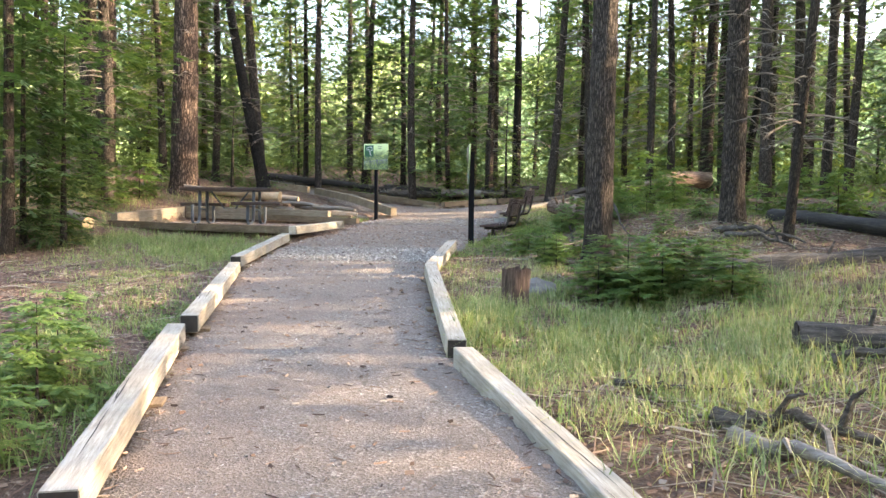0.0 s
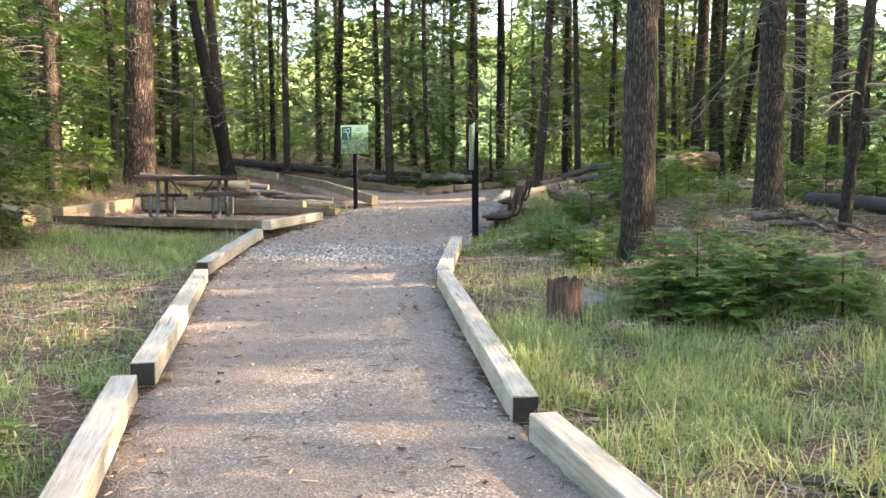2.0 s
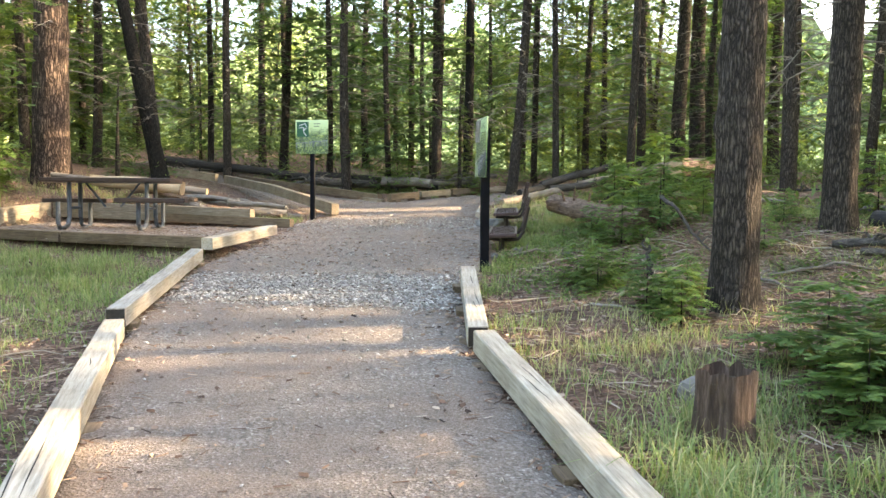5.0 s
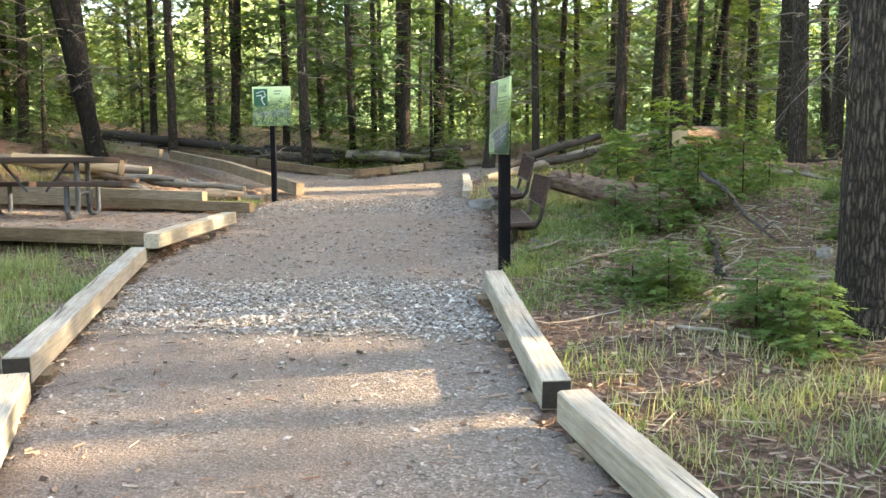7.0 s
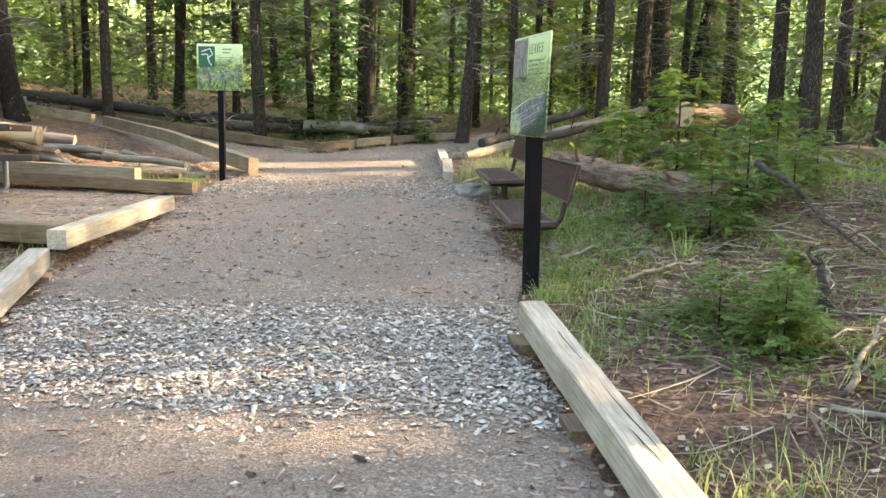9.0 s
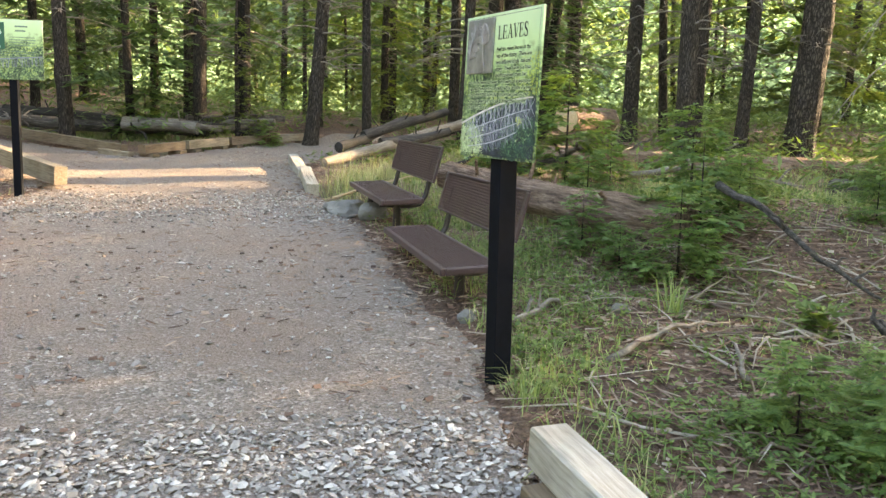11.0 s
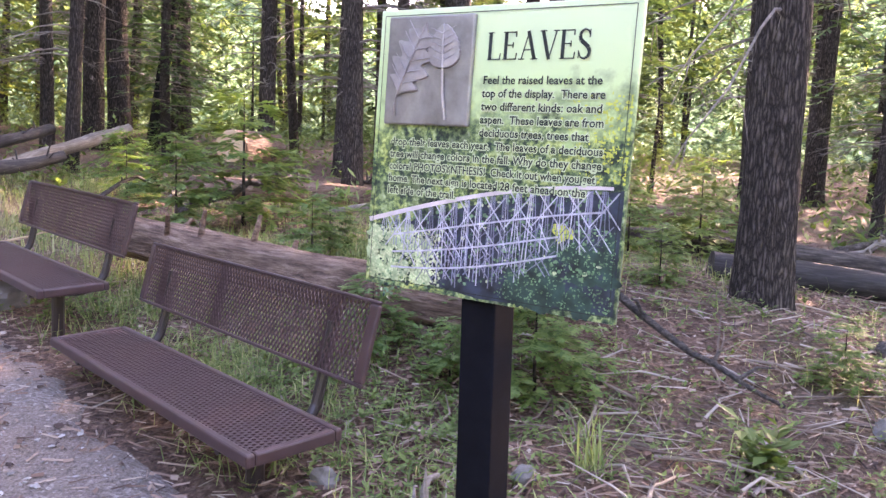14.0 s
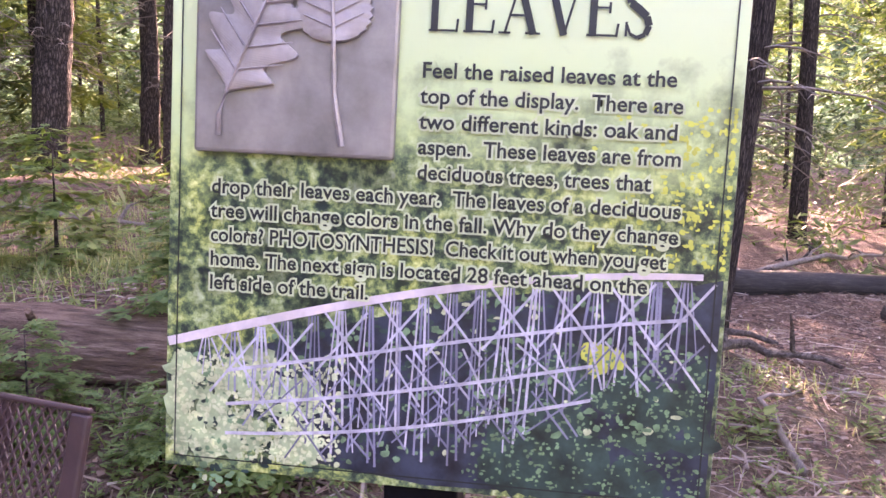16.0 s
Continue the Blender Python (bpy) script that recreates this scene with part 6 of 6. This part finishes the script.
def scatter_leaves():
    """Low broad-leaved plants: rosettes of small leaves."""
    rng = random.Random(17)
    s = Soup()
    patches = [(2.56, 9.22, 0.09, 16, 0.12), (2.5, 9.7, 0.8, 160, 0.04), (3.0, 8.6, 0.7, 110, 0.04), (1.5, 7.9, 0.4, 160, 0.04), (1.0, 10.9, 0.4, 260, 0.045), (0.5, 12.6, 0.5, 220, 0.05), (1.3, 1.9, 0.25, 26, 0.07), (1.0, 8.85, 0.3, 90, 0.05), (1.25, 9.4, 0.45, 260, 0.038), (1.9, 8.75, 0.5, 160, 0.036), (1.55, 10.4, 0.7, 360, 0.042), (2.3, 10.2, 0.7, 260, 0.04), (1.3, 11.6, 0.7, 300, 0.045), (2.15, 7.75, 0.4, 240, 0.04), (1.75, 8.1, 0.3, 120, 0.036), (2.85, 7.5, 0.35, 150, 0.045)] + [(2.2, 12.6, 1.0, 420, 0.05), (3.4, 12.4, 0.9, 260, 0.05), (2.9, 11.3, 0.7, 200, 0.045), (4.3, 11.9, 0.9, 200, 0.05), (3.5, 8.3, 0.5, 90, 0.045), (4.6, 8.9, 0.6, 90, 0.05), (5.2, 10.4, 0.8, 120, 0.05), (3.7, 10.6, 0.7, 140, 0.045), (4.6, 2.6, 1.0, 90, 0.06), (4.0, 4.0, 0.8, 70, 0.05), (-3.0, 7.0, 1.2, 60, 0.05), (3.4, 9.2, 1.0, 50, 0.04), (0.3, 2.8, 0.6, 60, 0.05), (2.1, 7.8, 0.5, 60, 0.06), (4.3, 3.3, 0.9, 60, 0.07), (3.9, 2.6, 0.6, 30, 0.06)] + [(1.9, 0.3, 0.8, 80, 0.08), (1.6, 10.2, 0.6, 50, 0.05), (0.2, 15.2, 0.6, 50, 0.08),
               (3.9, 8.9, 0.15, 12, 0.09), (4.4, 8.4, 0.2, 14, 0.08), (2.2, 11.4, 0.6, 50, 0.06), (0.7, 2.4, 0.5, 30, 0.06), (-0.6, 18.2, 1.0, 60, 0.12), (1.0, 19.5, 1.6, 120, 0.14), (2.4, 14.0, 0.9, 50, 0.07), (2.8, 7.0, 0.6, 40, 0.05), (1.1, 10.1, 0.5, 50, 0.05), (2.6, 8.8, 0.8, 40, 0.05)]
    for px, py, rad, count, size in patches:
        for _ in range(count):
            x, y = px + rng.gauss(0, rad * 0.6), py + rng.gauss(0, rad * 0.6)
            if float(signed(TRAIL_MAIN, x, y)) > -0.08:
                continue
            base = Vector((x, y, G(x, y)))
            stem = rng.uniform(0.5, 2.2) * size
            for k in range(rng.randint(4, 8)):
                a = rng.uniform(0, 6.28)
                out = Vector((math.cos(a), math.sin(a), rng.uniform(0.0, 0.9))).normalized()
                sd = Vector((-math.sin(a), math.cos(a), 0))
                p = base + Vector((0, 0, stem * rng.random()))
                ln = size * rng.uniform(0.6, 1.2)
                w = ln * rng.uniform(0.16, 0.26)
                s.face(p, p + out * ln * 0.4 + sd * w, p + out * ln + Vector((0, 0, -0.15 * ln)), p + out * ln * 0.4 - sd * w)
    ob = new("low_plants", s.mesh("low_plants", SHRUB))
    tagged(ob, "low green leafy plants scattered over the forest floor", "plants", kind="stuff")


def scatter_gravel():
    """Crushed stones: a coarse band across the path and loose ones along it."""
    rng = np.random.default_rng(3)
    ico = np.array([(0, 0, 1), (0.9, 0, 0.25), (0.28, 0.85, 0.3), (-0.72, 0.53, 0.25), (-0.72, -0.53, 0.3), (0.28, -0.85, 0.25), (0, 0, -0.6)])
    tri = np.array([(0, 1, 2), (0, 2, 3), (0, 3, 4), (0, 4, 5), (0, 5, 1), (6, 2, 1), (6, 3, 2), (6, 4, 3), (6, 5, 4), (6, 1, 5)])
    def bunch(poly, count, lo, hi, soft):
        x0, x1 = min(p[0] for p in poly) - soft, max(p[0] for p in poly) + soft
        y0, y1 = min(p[1] for p in poly) - soft, max(p[1] for p in poly) + soft
        x, y = rng.uniform(x0, x1, count * 4), rng.uniform(y0, y1, count * 4)
        keep = (signed(poly, x, y) > -soft * rng.random(count * 4) ** 2) & (signed(TRAIL_MAIN, x, y) > -0.1)
        x, y = x[keep][:count], y[keep][:count]
        return x, y, rng.uniform(lo, hi, len(x)) * rng.choice([1, 1, 1.5, 0.7], len(x))
    band = [(-1.75, 7.0), (-1.4, 6.45), (1.35, 6.7), (0.85, 8.1), (0.1, 7.95), (-2.05, 7.6)]
    far = [(-3.7, 12.3), (-3.6, 13.4), (-0.9, 14.0), (-0.3, 12.6)]
    whole = TRAIL_MAIN
    sets = [bunch(band, 10500, 0.008, 0.0165, 0.28), bunch(far, 3400, 0.008, 0.016, 0.5), bunch(whole, 5000, 0.004, 0.010, 0.0), bunch([(1.2, 5.2), (-1.2, 5.3), (-2.4, 8.4), (-2.9, 11.0), (0.3, 10.5), (0.9, 7.6)], 1500, 0.007, 0.016, 0.5)]
    x, y, r = (np.concatenate([s[i] for s in sets]) for i in range(3))
    n = len(x)
    a = rng.uniform(0, 6.283, n)
    sq = np.stack([rng.uniform(0.8, 1.5, n), rng.uniform(0.6, 1.0, n), rng.uniform(0.35, 0.75, n)], 1)
    p = ico[None] * (1 + rng.uniform(-0.22, 0.22, (n, 7, 3))) * sq[:, None] * r[:, None, None]
    tilt = rng.normal(0, 0.35, n)
    p = np.stack([p[..., 0] * np.cos(tilt)[:, None] - p[..., 2] * np.sin(tilt)[:, None], p[..., 1], p[..., 0] * np.sin(tilt)[:, None] + p[..., 2] * np.cos(tilt)[:, None]], -1)
    q = np.stack([p[..., 0] * np.cos(a)[:, None] - p[..., 1] * np.sin(a)[:, None], p[..., 0] * np.sin(a)[:, None] + p[..., 1] * np.cos(a)[:, None], p[..., 2]], -1)
    q += np.stack([x, y, trail_z(x, y) + 0.1 * r + rng.uniform(0, 0.006, n)], 1)[:, None]
    f = (tri[None] + 7 * np.arange(n)[:, None, None]).reshape(-1, 3)
    ob = mesh_part("gravel", q.reshape(-1, 3).tolist(), f.tolist(), STONE)
    tagged(ob, "pale grey crushed stones in a band across the path", "gravel", kind="stuff")


def scatter_litter():
    """Twigs, needles and bark chips over floor and path."""
    rng = np.random.default_rng(11)
    n = 190000
    x, y = rng.uniform(-10, 9, n), rng.uniform(-3, 19, n)
    near = rng.random(n) < np.clip(1.4 - 0.09 * np.hypot(x - 3, y - 7), 0.12, 1)
    d = signed(TRAIL_MAIN, x, y)
    ok = near & ((d < 0) | (rng.random(n) < 0.09 + 0.45 * np.exp(-np.maximum(d, 0) / 0.15) + 0.35 * smooth01((y - 8.3) / 1.5) * np.exp(-np.maximum(d, 0) / 0.6)))
    x, y, d = x[ok], y[ok], d[ok]
    n = len(x)
    z = np.where(d > 0, trail_z(x, y), ground_z(x, y)) + 0.004
    ln, w = rng.uniform(0.02, 0.09, n) * rng.choice([1, 1, 1, 1.4, 2, 4], n), rng.uniform(0.0015, 0.0055, n)
    chip = rng.random(n) < 0.3
    ln, w = np.where(chip, rng.uniform(0.015, 0.04, n), ln), np.where(chip, rng.uniform(0.006, 0.014, n), w)
    ln = np.where(d > 0, np.minimum(ln, 0.07), ln)
    a = rng.uniform(0, 6.283, n)
    ca, sa = np.cos(a), np.sin(a)
    tip = rng.uniform(-0.004, 0.2, n) * ln
    def pt(u, v, h):
        return np.stack([x + ca * ln * u - sa * w * v, y + sa * ln * u + ca * w * v, z + h], 1)
    V = np.stack([pt(-0.5, -1, 0), pt(-0.5, 1, 0), pt(0.5, 0.7, tip), pt(0.5, -0.7, tip), pt(-0.5, 0, 1.2 * w), pt(0.5, 0, tip + w)], 1)
    i = 6 * np.arange(n)[:, None]
    F = np.concatenate([i + np.array([f]) for f in ((0, 3, 5, 4), (1, 4, 5, 2))]).tolist()
    ob = mesh_part("litter", V.reshape(-1, 3).tolist(), F, LITTER)
    tagged(ob, "brown twigs needles and bark chips on the ground", "litter", kind="stuff")


def scatter_twigs():
    """Thin dead twigs strewn over the floor beside the path, each a bent tapering stem with a side shoot."""
    rng = random.Random(23)
    bm = bmesh.new()
    made = 0
    while made < 520:
        x, y = rng.choice(((rng.gauss(2.6, 1.0), rng.gauss(8.6, 1.5)), (rng.gauss(4.6, 1.1), rng.gauss(9.3, 1.3)), (rng.gauss(3.2, 1.6), rng.gauss(10.5, 1.8)), (rng.gauss(-2.5, 1.5), rng.gauss(4.6, 1.4)), (rng.gauss(5.9, 0.6), rng.gauss(1.2, 0.8))))
        if float(signed(TRAIL_MAIN, x, y)) > -0.45:
            continue
        a, ln, r = rng.uniform(0, 6.28), rng.uniform(0.2, 0.85), rng.uniform(0.003, 0.009)
        pts = []
        for f in (0, 0.35, 0.7, 1):
            a += rng.gauss(0, 0.18)
            px, py = x + ln * f * math.cos(a), y + ln * f * math.sin(a)
            pts.append(Vector((px, py, G(px, py) + r + rng.uniform(0, 0.05) * (1 if f else 0.2))))
        tube(bm, pts, [r, r * 0.85, r * 0.6, r * 0.25], 5)
        tip = pts[2] + Vector((math.cos(a + 0.8), math.sin(a + 0.8), 0.15)) * ln * 0.25
        tube(bm, [pts[1], pts[1].lerp(tip, 0.5), tip], [r * 0.5, r * 0.35, r * 0.15], 4)
        made += 1
    tagged(part("twigs", bm, TWIGS), "thin pale and brown dead twigs strewn on needles", "twigs", kind="stuff")


scatter_twigs()
scatter_blades()
scatter_leaves()
scatter_gravel()
scatter_litter()
